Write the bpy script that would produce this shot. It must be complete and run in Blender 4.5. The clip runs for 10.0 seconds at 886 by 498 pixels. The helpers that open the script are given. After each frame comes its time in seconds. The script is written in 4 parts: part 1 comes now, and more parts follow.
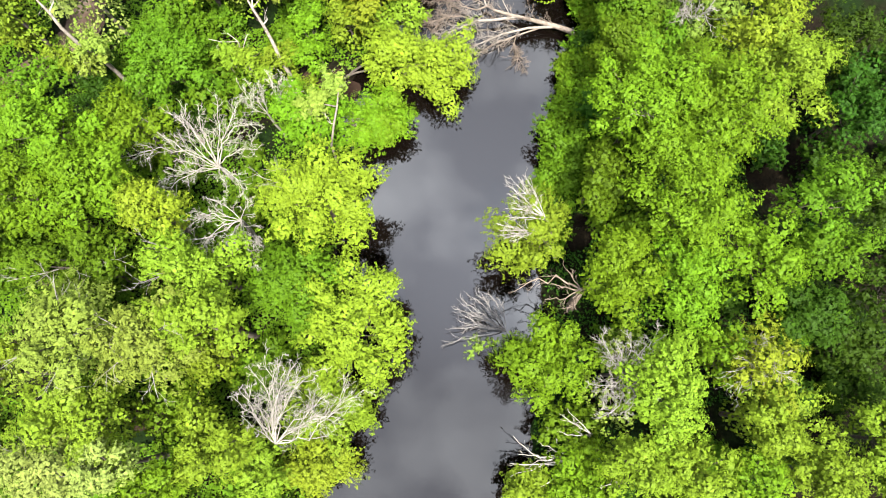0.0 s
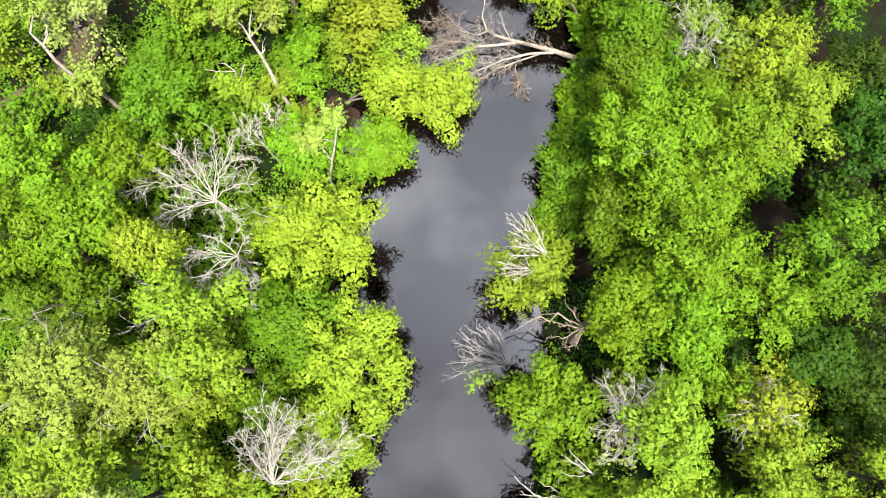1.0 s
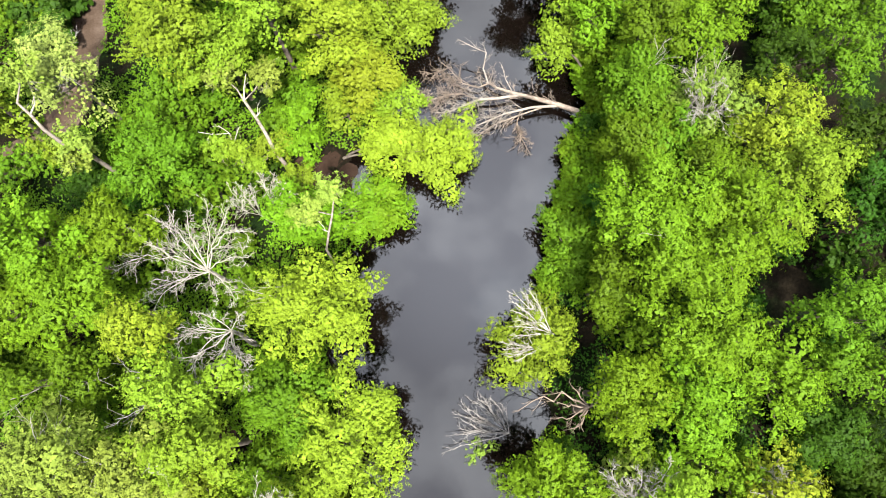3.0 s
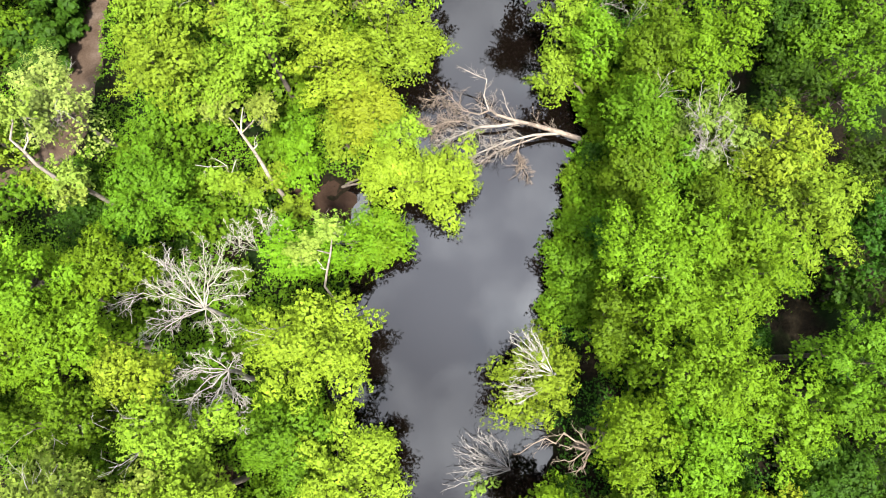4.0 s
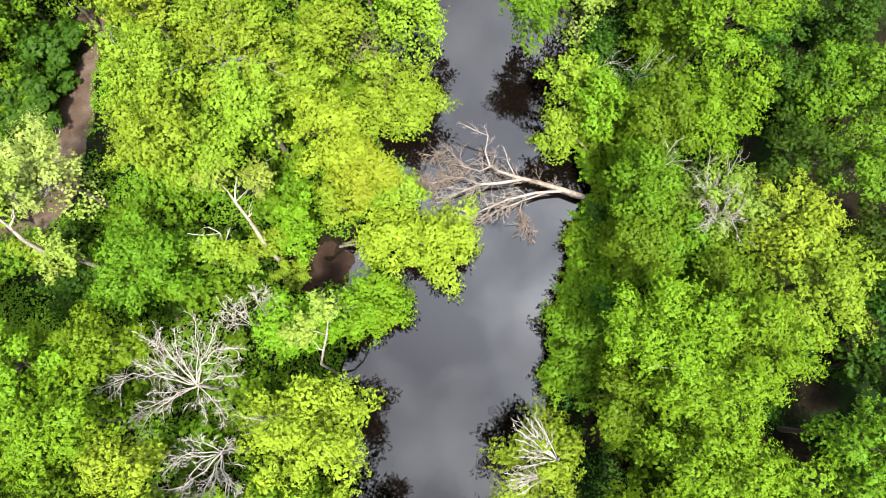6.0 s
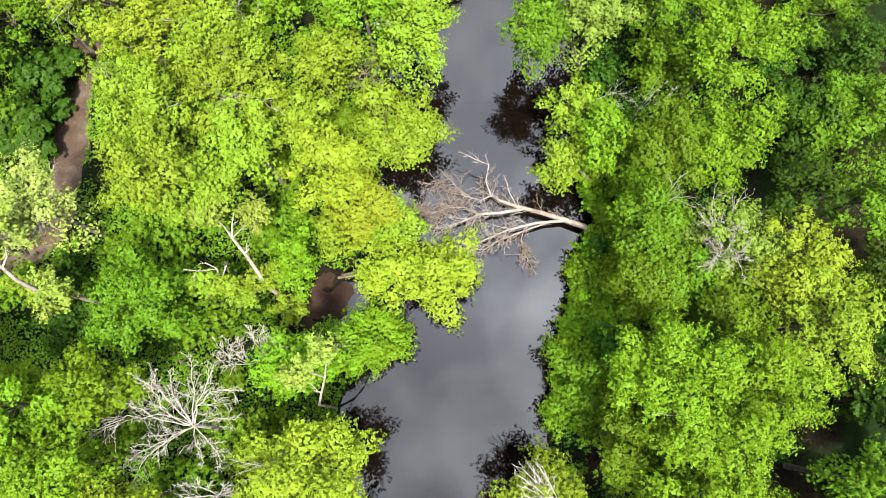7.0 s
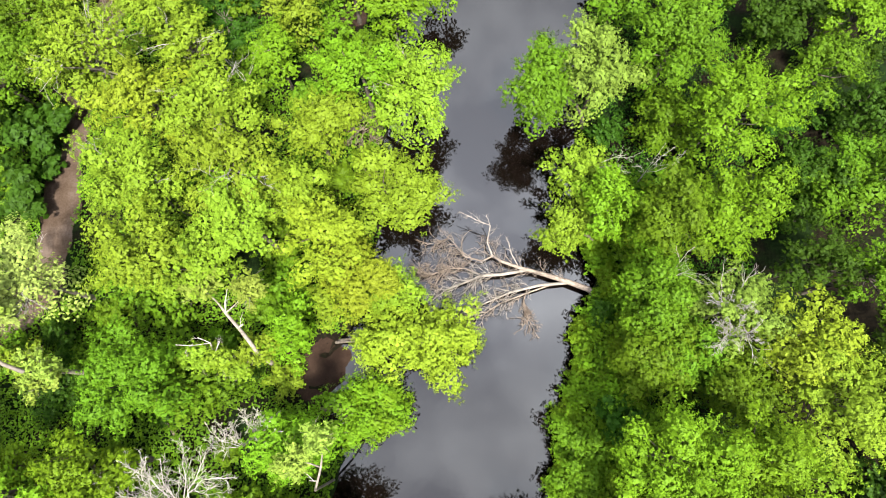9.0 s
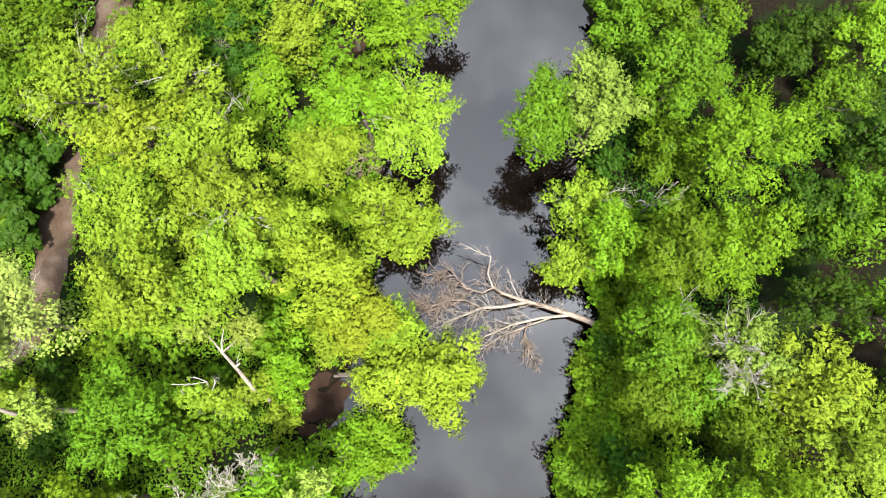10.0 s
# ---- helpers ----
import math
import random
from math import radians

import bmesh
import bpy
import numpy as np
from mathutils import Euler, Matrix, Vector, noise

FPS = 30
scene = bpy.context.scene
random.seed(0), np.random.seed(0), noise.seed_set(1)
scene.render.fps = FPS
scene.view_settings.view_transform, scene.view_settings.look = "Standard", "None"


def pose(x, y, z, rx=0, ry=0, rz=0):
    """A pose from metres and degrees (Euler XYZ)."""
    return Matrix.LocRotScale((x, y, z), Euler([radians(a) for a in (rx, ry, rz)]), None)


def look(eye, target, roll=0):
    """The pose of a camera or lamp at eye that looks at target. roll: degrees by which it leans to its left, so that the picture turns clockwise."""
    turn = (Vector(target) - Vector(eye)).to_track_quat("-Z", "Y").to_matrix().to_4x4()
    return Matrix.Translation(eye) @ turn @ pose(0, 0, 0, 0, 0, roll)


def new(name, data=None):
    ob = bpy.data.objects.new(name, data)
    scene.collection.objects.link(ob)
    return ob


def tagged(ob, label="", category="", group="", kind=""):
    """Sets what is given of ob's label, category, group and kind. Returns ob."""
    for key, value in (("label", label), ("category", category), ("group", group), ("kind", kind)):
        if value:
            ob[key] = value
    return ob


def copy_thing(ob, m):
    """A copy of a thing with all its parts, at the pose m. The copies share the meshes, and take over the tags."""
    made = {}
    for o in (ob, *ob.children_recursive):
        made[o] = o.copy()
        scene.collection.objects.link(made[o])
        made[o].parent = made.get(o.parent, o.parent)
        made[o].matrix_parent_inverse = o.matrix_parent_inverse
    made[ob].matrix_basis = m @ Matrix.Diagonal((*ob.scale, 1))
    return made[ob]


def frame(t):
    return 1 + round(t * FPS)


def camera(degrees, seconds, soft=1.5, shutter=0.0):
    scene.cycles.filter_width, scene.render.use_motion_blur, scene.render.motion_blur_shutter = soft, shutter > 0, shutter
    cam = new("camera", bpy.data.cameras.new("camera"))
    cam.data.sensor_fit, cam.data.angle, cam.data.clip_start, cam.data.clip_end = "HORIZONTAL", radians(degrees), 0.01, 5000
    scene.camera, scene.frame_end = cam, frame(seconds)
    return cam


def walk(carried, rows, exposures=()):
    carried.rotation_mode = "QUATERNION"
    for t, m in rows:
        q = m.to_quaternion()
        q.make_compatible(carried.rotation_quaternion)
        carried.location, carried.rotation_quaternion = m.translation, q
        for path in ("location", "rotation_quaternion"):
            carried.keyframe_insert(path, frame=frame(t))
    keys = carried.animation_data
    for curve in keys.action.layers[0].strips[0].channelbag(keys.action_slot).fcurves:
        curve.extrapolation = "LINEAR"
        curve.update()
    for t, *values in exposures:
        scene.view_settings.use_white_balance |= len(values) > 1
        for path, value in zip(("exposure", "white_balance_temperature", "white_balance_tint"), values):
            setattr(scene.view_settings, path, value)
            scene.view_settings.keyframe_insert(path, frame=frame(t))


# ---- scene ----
# ---- the flight: level, straight up the river, the camera tipped 13.6 degrees forward of straight down ----
EYE, SPEED, TIP = 56.0, 3.202, 13.56
cam = camera(76.2, 10.0, soft=1.0)
walk(cam, [(t, pose(-0.01 * t, SPEED * t, EYE, TIP, 0, 0)) for t in [0.5 * i for i in range(21)]],
     exposures=[(0.0, 2.85), (10.0, 2.85)])

# ---- sky and sun ----
SUN_ELEVATION, SUN_AZIMUTH = 65.0, 162.0   # degrees; azimuth counted from +y towards +x
world = bpy.data.worlds.new("world")
scene.world = world
world.use_nodes = True
wn, wl = world.node_tree.nodes, world.node_tree.links
wn.clear()
w_out, w_bg = wn.new("ShaderNodeOutputWorld"), wn.new("ShaderNodeBackground")
w_sky = wn.new("ShaderNodeTexSky")
w_sky.sky_type, w_sky.sun_disc = "NISHITA", False
w_sky.sun_elevation, w_sky.sun_rotation = radians(SUN_ELEVATION), radians(SUN_AZIMUTH)
w_co, w_noise, w_ramp, w_mix = wn.new("ShaderNodeTexCoord"), wn.new("ShaderNodeTexNoise"), wn.new("ShaderNodeValToRGB"), wn.new("ShaderNodeMix")
w_gain = wn.new("ShaderNodeVectorMath")
w_gain.operation = "SCALE"
w_gain.inputs["Scale"].default_value = 21.5
w_noise.inputs["Scale"].default_value, w_noise.inputs["Detail"].default_value, w_noise.inputs["Roughness"].default_value = 2.6, 5.0, 0.55
w_ramp.color_ramp.elements[0].position, w_ramp.color_ramp.elements[0].color = 0.42, (0.45, 0.475, 0.55, 1)
w_ramp.color_ramp.elements[1].position, w_ramp.color_ramp.elements[1].color = 0.63, (1.08, 1.12, 1.19, 1)
w_mix.data_type = "RGBA"
w_mix.inputs[0].default_value = 0.88
wl.new(w_co.outputs["Generated"], w_noise.inputs["Vector"])
wl.new(w_noise.outputs["Fac"], w_ramp.inputs["Fac"])
# a cloudy sky, much brighter overhead than at the horizon
w_xyz, w_up, w_cloud = wn.new("ShaderNodeSeparateXYZ"), wn.new("ShaderNodeMapRange"), wn.new("ShaderNodeVectorMath")
w_cloud.operation = "SCALE"
w_up.inputs["From Min"].default_value, w_up.inputs["From Max"].default_value = 0.0, 1.0
w_up.inputs["To Min"].default_value, w_up.inputs["To Max"].default_value = 0.08, 1.0
wl.new(w_co.outputs["Generated"], w_xyz.inputs[0])
w_pow = wn.new("ShaderNodeMath")
w_pow.operation, w_pow.use_clamp = "POWER", True
w_pow.inputs[1].default_value = 2.7
wl.new(w_xyz.outputs["Z"], w_pow.inputs[0])
wl.new(w_pow.outputs[0], w_up.inputs["Value"])
w_dot, w_thin, w_gap = wn.new("ShaderNodeVectorMath"), wn.new("ShaderNodeMapRange"), wn.new("ShaderNodeVectorMath")
w_dot.operation, w_gap.operation = "DOT_PRODUCT", "SCALE"
w_dot.inputs[1].default_value = (0.12, 0.36, 0.925)   # towards the thinnest part of the cloud
w_thin.interpolation_type = "SMOOTHSTEP"
w_thin.inputs["From Min"].default_value, w_thin.inputs["From Max"].default_value = 0.91, 1.0
w_thin.inputs["To Min"].default_value, w_thin.inputs["To Max"].default_value = 0.95, 1.75
wl.new(w_co.outputs["Generated"], w_dot.inputs[0])
wl.new(w_dot.outputs["Value"], w_thin.inputs["Value"])
wl.new(w_ramp.outputs["Color"], w_gap.inputs[0])
wl.new(w_thin.outputs["Result"], w_gap.inputs["Scale"])
wl.new(w_gap.outputs["Vector"], w_cloud.inputs[0])
wl.new(w_up.outputs["Result"], w_cloud.inputs["Scale"])
wl.new(w_cloud.outputs["Vector"], w_gain.inputs[0])
wl.new(w_sky.outputs["Color"], w_mix.inputs[6])
wl.new(w_gain.outputs["Vector"], w_mix.inputs[7])
wl.new(w_mix.outputs[2], w_bg.inputs["Color"])
w_bg.inputs["Strength"].default_value = 0.1
wl.new(w_bg.outputs["Background"], w_out.inputs["Surface"])

sun_data = bpy.data.lights.new("sun", "SUN")
sun_data.energy, sun_data.angle, sun_data.color = 4.7, radians(5), (1.0, 0.96, 0.88)
sun = new("sun", sun_data)
az, el = radians(SUN_AZIMUTH), radians(SUN_ELEVATION)
sun.matrix_world = look((100 * math.sin(az) * math.cos(el), 100 * math.cos(az) * math.cos(el), 100 * math.sin(el)), (0, 0, 0))


# ---- materials ----
def material(name):
    m = bpy.data.materials.new(name)
    m.use_nodes = True
    n, l = m.node_tree.nodes, m.node_tree.links
    return m, n, l, n["Principled BSDF"]


def math_node(n, l, op, a, b):
    node = n.new("ShaderNodeMath")
    node.operation = op
    for i, v in enumerate((a, b)):
        if isinstance(v, (int, float)):
            node.inputs[i].default_value = v
        else:
            l.new(v, node.inputs[i])
    return node.outputs[0]


def ramp_node(n, l, fac, *stops):
    node = n.new("ShaderNodeValToRGB")
    while len(node.color_ramp.elements) < len(stops):
        node.color_ramp.elements.new(0.5)
    for e, (p, c) in zip(node.color_ramp.elements, stops):
        e.position, e.color = p, (*c, 1)
    l.new(fac, node.inputs["Fac"])
    return node.outputs["Color"]


def noise_node(n, l, scale, detail=4.0, rough=0.55, coords="Object"):
    node, co = n.new("ShaderNodeTexNoise"), n.new("ShaderNodeTexCoord")
    node.inputs["Scale"].default_value, node.inputs["Detail"].default_value, node.inputs["Roughness"].default_value = scale, detail, rough
    l.new(co.outputs[coords], node.inputs["Vector"])
    return node.outputs["Fac"]


def leaf_material(name, dark, mid, light, glow=0.1):
    """Leaves: a colour of its own for each leaf, a drift of hue from tree to tree, and light that passes through."""
    m, n, l, p = material(name)
    geo, info = n.new("ShaderNodeNewGeometry"), n.new("ShaderNodeObjectInfo")
    patch = noise_node(n, l, 0.9, 2.0)
    a = math_node(n, l, "MULTIPLY", geo.outputs["Random Per Island"], 0.36)
    b = math_node(n, l, "MULTIPLY", patch, 0.64)
    fac = math_node(n, l, "ADD", a, b)
    colour = ramp_node(n, l, fac, (0.12, dark), (0.5, mid), (0.88, light))
    hue = n.new("ShaderNodeHueSaturation")
    hue.inputs["Hue"].default_value = 0.5
    shift = math_node(n, l, "MULTIPLY", info.outputs["Random"], 0.3)
    l.new(math_node(n, l, "ADD", shift, 0.85), hue.inputs["Value"])
    turn = math_node(n, l, "MULTIPLY", info.outputs["Random"], 0.024)
    l.new(math_node(n, l, "ADD", turn, 0.489), hue.inputs["Hue"])
    l.new(colour, hue.inputs["Color"])
    l.new(hue.outputs["Color"], p.inputs["Base Color"])
    p.inputs["Roughness"].default_value = 0.55
    p.inputs["Specular IOR Level"].default_value = 0.03
    tr, mix = n.new("ShaderNodeBsdfTranslucent"), n.new("ShaderNodeMixShader")
    l.new(hue.outputs["Color"], tr.inputs["Color"])
    mix.inputs[0].default_value = glow
    l.new(p.outputs["BSDF"], mix.inputs[1])
    l.new(tr.outputs["BSDF"], mix.inputs[2])
    l.new(mix.outputs["Shader"], n["Material Output"].inputs["Surface"])
    return m


LEAF = {
    "yellow": leaf_material("yellow_green_leaves", (0.0436, 0.0589, 0.0036), (0.0659, 0.0892, 0.0055), (0.0936, 0.1267, 0.0078)),
    "lime": leaf_material("lime_leaves", (0.0362, 0.0551, 0.0035), (0.0549, 0.0834, 0.0052), (0.0779, 0.1185, 0.0074)),
    "bright": leaf_material("bright_green_leaves", (0.0268, 0.0495, 0.0019), (0.0404, 0.0751, 0.0029), (0.0573, 0.1065, 0.0041)),
    "mid": leaf_material("mid_green_leaves", (0.0193, 0.0369, 0.0017), (0.0292, 0.0560, 0.0024), (0.0416, 0.0794, 0.0035)),
    # deep: a dark green, lowered further to hold the shade under the canopy
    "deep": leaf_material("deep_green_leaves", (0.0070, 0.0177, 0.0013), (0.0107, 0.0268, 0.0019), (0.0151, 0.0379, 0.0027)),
    "dark": leaf_material("dark_green_leaves", (0.0078, 0.0162, 0.0011), (0.0118, 0.0245, 0.0017), (0.0168, 0.0346, 0.0023)),
    "olive": leaf_material("olive_green_leaves", (0.0426, 0.0587, 0.0077), (0.0645, 0.0889, 0.0117), (0.0916, 0.1262, 0.0166)),
    "sage": leaf_material("sage_green_leaves", (0.0349, 0.0517, 0.0067), (0.0530, 0.0784, 0.0100), (0.0753, 0.1114, 0.0143)),
    "pale": leaf_material("pale_silver_green_leaves", (0.0552, 0.0715, 0.0143), (0.0836, 0.1082, 0.0217), (0.1187, 0.1537, 0.0308)),
}


def bark_material(name, dark, light, scale=3.0):
    m, n, l, p = material(name)
    fac = noise_node(n, l, scale, 6.0, 0.65)
    l.new(ramp_node(n, l, fac, (0.3, dark), (0.7, light)), p.inputs["Base Color"])
    bump = n.new("ShaderNodeBump")
    bump.inputs["Strength"].default_value, bump.inputs["Distance"].default_value = 0.5, 0.03
    l.new(noise_node(n, l, scale * 6, 4.0), bump.inputs["Height"])
    l.new(bump.outputs["Normal"], p.inputs["Normal"])
    p.inputs["Roughness"].default_value, p.inputs["Specular IOR Level"].default_value = 0.85, 0.15
    return m


BARK = bark_material("grey_brown_bark", (0.02, 0.016, 0.012), (0.07, 0.058, 0.047))
PALE_BARK = bark_material("pale_bark", (0.04, 0.033, 0.026), (0.13, 0.112, 0.092))
DEAD_WOOD = bark_material("bleached_dead_wood", (0.072, 0.064, 0.054), (0.19, 0.175, 0.152), 1.6)
GREY_WOOD = bark_material("grey_dead_wood", (0.06, 0.054, 0.048), (0.15, 0.137, 0.124), 1.6)
LIMB_WOOD = bark_material("weathered_limb_wood", (0.05, 0.042, 0.035), (0.145, 0.126, 0.106), 1.8)
LOG_WOOD = bark_material("weathered_log_wood", (0.04, 0.031, 0.024), (0.135, 0.108, 0.086), 2.5)
WET_WOOD = bark_material("brown_drift_wood", (0.035, 0.026, 0.019), (0.11, 0.085, 0.065), 1.6)


def ground_material():
    m, n, l, p = material("forest_floor")
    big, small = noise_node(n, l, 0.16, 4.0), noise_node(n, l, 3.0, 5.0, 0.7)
    # Litter and moss go near black: the shade of deep gaps is painted in.
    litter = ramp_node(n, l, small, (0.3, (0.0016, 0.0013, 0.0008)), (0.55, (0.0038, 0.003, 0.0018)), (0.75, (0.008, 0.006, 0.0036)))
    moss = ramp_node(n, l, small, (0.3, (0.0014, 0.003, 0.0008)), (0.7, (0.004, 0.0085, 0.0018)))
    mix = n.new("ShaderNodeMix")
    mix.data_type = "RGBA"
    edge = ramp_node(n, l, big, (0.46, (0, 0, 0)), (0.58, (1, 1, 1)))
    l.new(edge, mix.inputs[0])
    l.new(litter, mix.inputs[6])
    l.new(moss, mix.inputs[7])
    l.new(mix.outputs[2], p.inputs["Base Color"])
    bump = n.new("ShaderNodeBump")
    bump.inputs["Strength"].default_value, bump.inputs["Distance"].default_value = 0.8, 0.1
    l.new(small, bump.inputs["Height"])
    l.new(bump.outputs["Normal"], p.inputs["Normal"])
    p.inputs["Roughness"].default_value, p.inputs["Specular IOR Level"].default_value = 0.95, 0.02
    return m


def dirt_material(name, dark, mid, light, rough=0.9):
    m, n, l, p = material(name)
    big, small = noise_node(n, l, 0.45, 4.0), noise_node(n, l, 5.0, 6.0, 0.7)
    fac = math_node(n, l, "ADD", math_node(n, l, "MULTIPLY", big, 0.6), math_node(n, l, "MULTIPLY", small, 0.4))
    l.new(ramp_node(n, l, fac, (0.36, dark), (0.5, mid), (0.66, light)), p.inputs["Base Color"])
    bump = n.new("ShaderNodeBump")
    bump.inputs["Strength"].default_value, bump.inputs["Distance"].default_value = 0.6, 0.05
    l.new(small, bump.inputs["Height"])
    l.new(bump.outputs["Normal"], p.inputs["Normal"])
    p.inputs["Roughness"].default_value, p.inputs["Specular IOR Level"].default_value = rough, 0.05
    return m


def water_material():
    m, n, l, p = material("dark_river_water")
    p.inputs["Base Color"].default_value = (0.0012, 0.0008, 0.0006, 1)
    p.inputs["Roughness"].default_value = 0.04
    p.inputs["IOR"].default_value = 1.333
    bump = n.new("ShaderNodeBump")
    bump.inputs["Strength"].default_value, bump.inputs["Distance"].default_value = 0.10, 0.02
    # calm water, with a patch of wind ripples close to the east bank
    co, away, near = n.new("ShaderNodeTexCoord"), n.new("ShaderNodeVectorMath"), n.new("ShaderNodeMapRange")
    away.operation = "DISTANCE"
    away.inputs[1].default_value = (8.0, -1.5, 0)
    l.new(co.outputs["Object"], away.inputs[0])
    l.new(away.outputs["Value"], near.inputs["Value"])
    near.inputs["From Min"].default_value, near.inputs["From Max"].default_value = 1.0, 4.5
    near.inputs["To Min"].default_value, near.inputs["To Max"].default_value = 3.0, 0.0
    ripple = math_node(n, l, "MULTIPLY", noise_node(n, l, 5.0, 2.0, 0.5), near.outputs["Result"])
    l.new(math_node(n, l, "ADD", noise_node(n, l, 1.6, 3.0, 0.5), ripple), bump.inputs["Height"])
    l.new(bump.outputs["Normal"], p.inputs["Normal"])
    return m


FLOOR, WATER = ground_material(), water_material()
DIRT = dirt_material("packed_dirt", (0.015, 0.0095, 0.006), (0.026, 0.0178, 0.0124), (0.042, 0.0315, 0.0245))
MUD = dirt_material("wet_brown_mud", (0.006, 0.0032, 0.002), (0.0105, 0.0061, 0.004), (0.017, 0.0105, 0.007), 0.9)


# ---- mesh helpers ----
def smooth(x, points):
    """A value gliding along (place, value) pairs."""
    xs, ys = [p[0] for p in points], [p[1] for p in points]
    return np.interp(x, xs, ys)


def mesh_object(name, verts, quads, mat, parent=None, label="", tris=None, smooth_shade=False):
    """One mesh out of arrays of corners, four-sided and three-sided faces."""
    verts = np.asarray(verts, dtype=np.float32).reshape(-1, 3)
    quads = np.asarray(quads if quads is not None else [], dtype=np.int32).reshape(-1, 4)
    tris = np.asarray(tris if tris is not None else [], dtype=np.int32).reshape(-1, 3)
    me = bpy.data.meshes.new(name)
    me.vertices.add(len(verts))
    me.vertices.foreach_set("co", verts.ravel())
    me.loops.add(quads.size + tris.size)
    me.loops.foreach_set("vertex_index", np.concatenate([quads.ravel(), tris.ravel()]))
    me.polygons.add(len(quads) + len(tris))
    starts = np.concatenate([np.arange(len(quads)) * 4, quads.size + np.arange(len(tris)) * 3]).astype(np.int32)
    me.polygons.foreach_set("loop_start", starts)
    me.update(calc_edges=True)
    me.validate()
    if smooth_shade:
        me.polygons.foreach_set("use_smooth", np.ones(len(me.polygons), dtype=bool))
    me.materials.append(mat)
    ob = new(name, me)
    if parent is not None:
        ob.parent = parent
    if label:
        ob["label"] = label
    return ob


class Tubes:
    """Gathers tapered, bent, round branches into one mesh."""

    def __init__(self):
        self.v, self.q, self.n = [], [], 0

    def add(self, points, radii, sides):
        pts = np.asarray(points, dtype=float)
        d = np.gradient(pts, axis=0)
        d /= np.linalg.norm(d, axis=1)[:, None] + 1e-9
        ref = np.array([0.31, 0.17, 0.93]) if abs(d[0, 2]) < 0.8 else np.array([0.95, 0.2, 0.1])
        a = np.cross(d, ref)
        a /= np.linalg.norm(a, axis=1)[:, None] + 1e-9
        b = np.cross(d, a)
        ang = np.arange(sides) * 2 * np.pi / sides
        ring = pts[:, None] + np.asarray(radii)[:, None, None] * (np.cos(ang)[None, :, None] * a[:, None] + np.sin(ang)[None, :, None] * b[:, None])
        k = len(pts)
        i, j = np.meshgrid(np.arange(k - 1), np.arange(sides), indexing="ij")
        j2 = (j + 1) % sides
        q = np.stack([i * sides + j, i * sides + j2, (i + 1) * sides + j2, (i + 1) * sides + j], -1).reshape(-1, 4) + self.n
        self.v.append(ring.reshape(-1, 3))
        self.q.append(q)
        self.n += k * sides

    def make(self, name, mat, parent=None, label=""):
        return mesh_object(name, np.concatenate(self.v), np.concatenate(self.q), mat, parent, label, smooth_shade=True)


def bent(start, way, length, rng, steps=5, wobble=0.18, lift=0.0):
    """The middle line of a branch that wanders a little on its way."""
    d = np.array(way, dtype=float)
    d /= np.linalg.norm(d)
    p = np.array(start, dtype=float)
    out = [p.copy()]
    for _ in range(steps):
        d = d + rng.normal(0, wobble, 3) + np.array([0, 0, lift])
        d /= np.linalg.norm(d)
        p = p + d * length / steps
        out.append(p.copy())
    return np.array(out)


def spread(way, angle, rng):
    """A direction that leaves way by about that many radians."""
    d = np.array(way) / (np.linalg.norm(way) + 1e-9)
    side = rng.normal(size=3)
    side -= side @ d * d
    side /= np.linalg.norm(side) + 1e-9
    return d * math.cos(angle) + side * math.sin(angle)


def grow(tubes, start, way, length, radius, depth, rng, forks=5, lift=0.05, wobble=0.16, thin=0.022, splay=(0.35, 0.85)):
    """A bare limb with its branches and twigs."""
    steps = (3, 4, 5, 6)[min(depth, 3)]
    line = bent(start, way, length, rng, steps, wobble, lift)
    tubes.add(line, np.linspace(radius, max(radius * 0.35, thin * 0.6), len(line)), (3, 4, 5, 6)[min(depth, 3)])
    if depth == 0:
        return
    for k in range(forks):
        f = 0.15 + 0.85 * (k + rng.random()) / forks
        i = min(int(f * steps), steps - 1)
        u = f * steps - i
        p = line[i] * (1 - u) + line[i + 1] * u
        d = line[i + 1] - line[i]
        grow(tubes, p, spread(d, rng.uniform(*splay), rng), length * rng.uniform(0.42, 0.72) * (1.15 - 0.5 * f),
             max(radius * (1 - 0.6 * f) * 0.55, thin), depth - 1, rng, max(forks - 1, 2), lift, wobble, thin, splay)


def leaf_quads(centres, normals, size, rng):
    """Small folded leaves or tufts at those places, facing about those ways."""
    n = len(centres)
    nrm = normals / (np.linalg.norm(normals, axis=1)[:, None] + 1e-9)
    t = rng.normal(size=(n, 3))
    t -= (t * nrm).sum(1)[:, None] * nrm
    t /= np.linalg.norm(t, axis=1)[:, None] + 1e-9
    b = np.cross(nrm, t)
    s = (size * rng.uniform(0.65, 1.35, n))[:, None]
    droop = nrm * s * 0.16
    v = np.stack([centres - t * s * 0.5 - droop, centres + b * s * 0.33, centres + t * s * 0.5 - droop, centres - b * s * 0.33], 1)
    return v.reshape(-1, 3), np.arange(4 * n, dtype=np.int32).reshape(-1, 4)


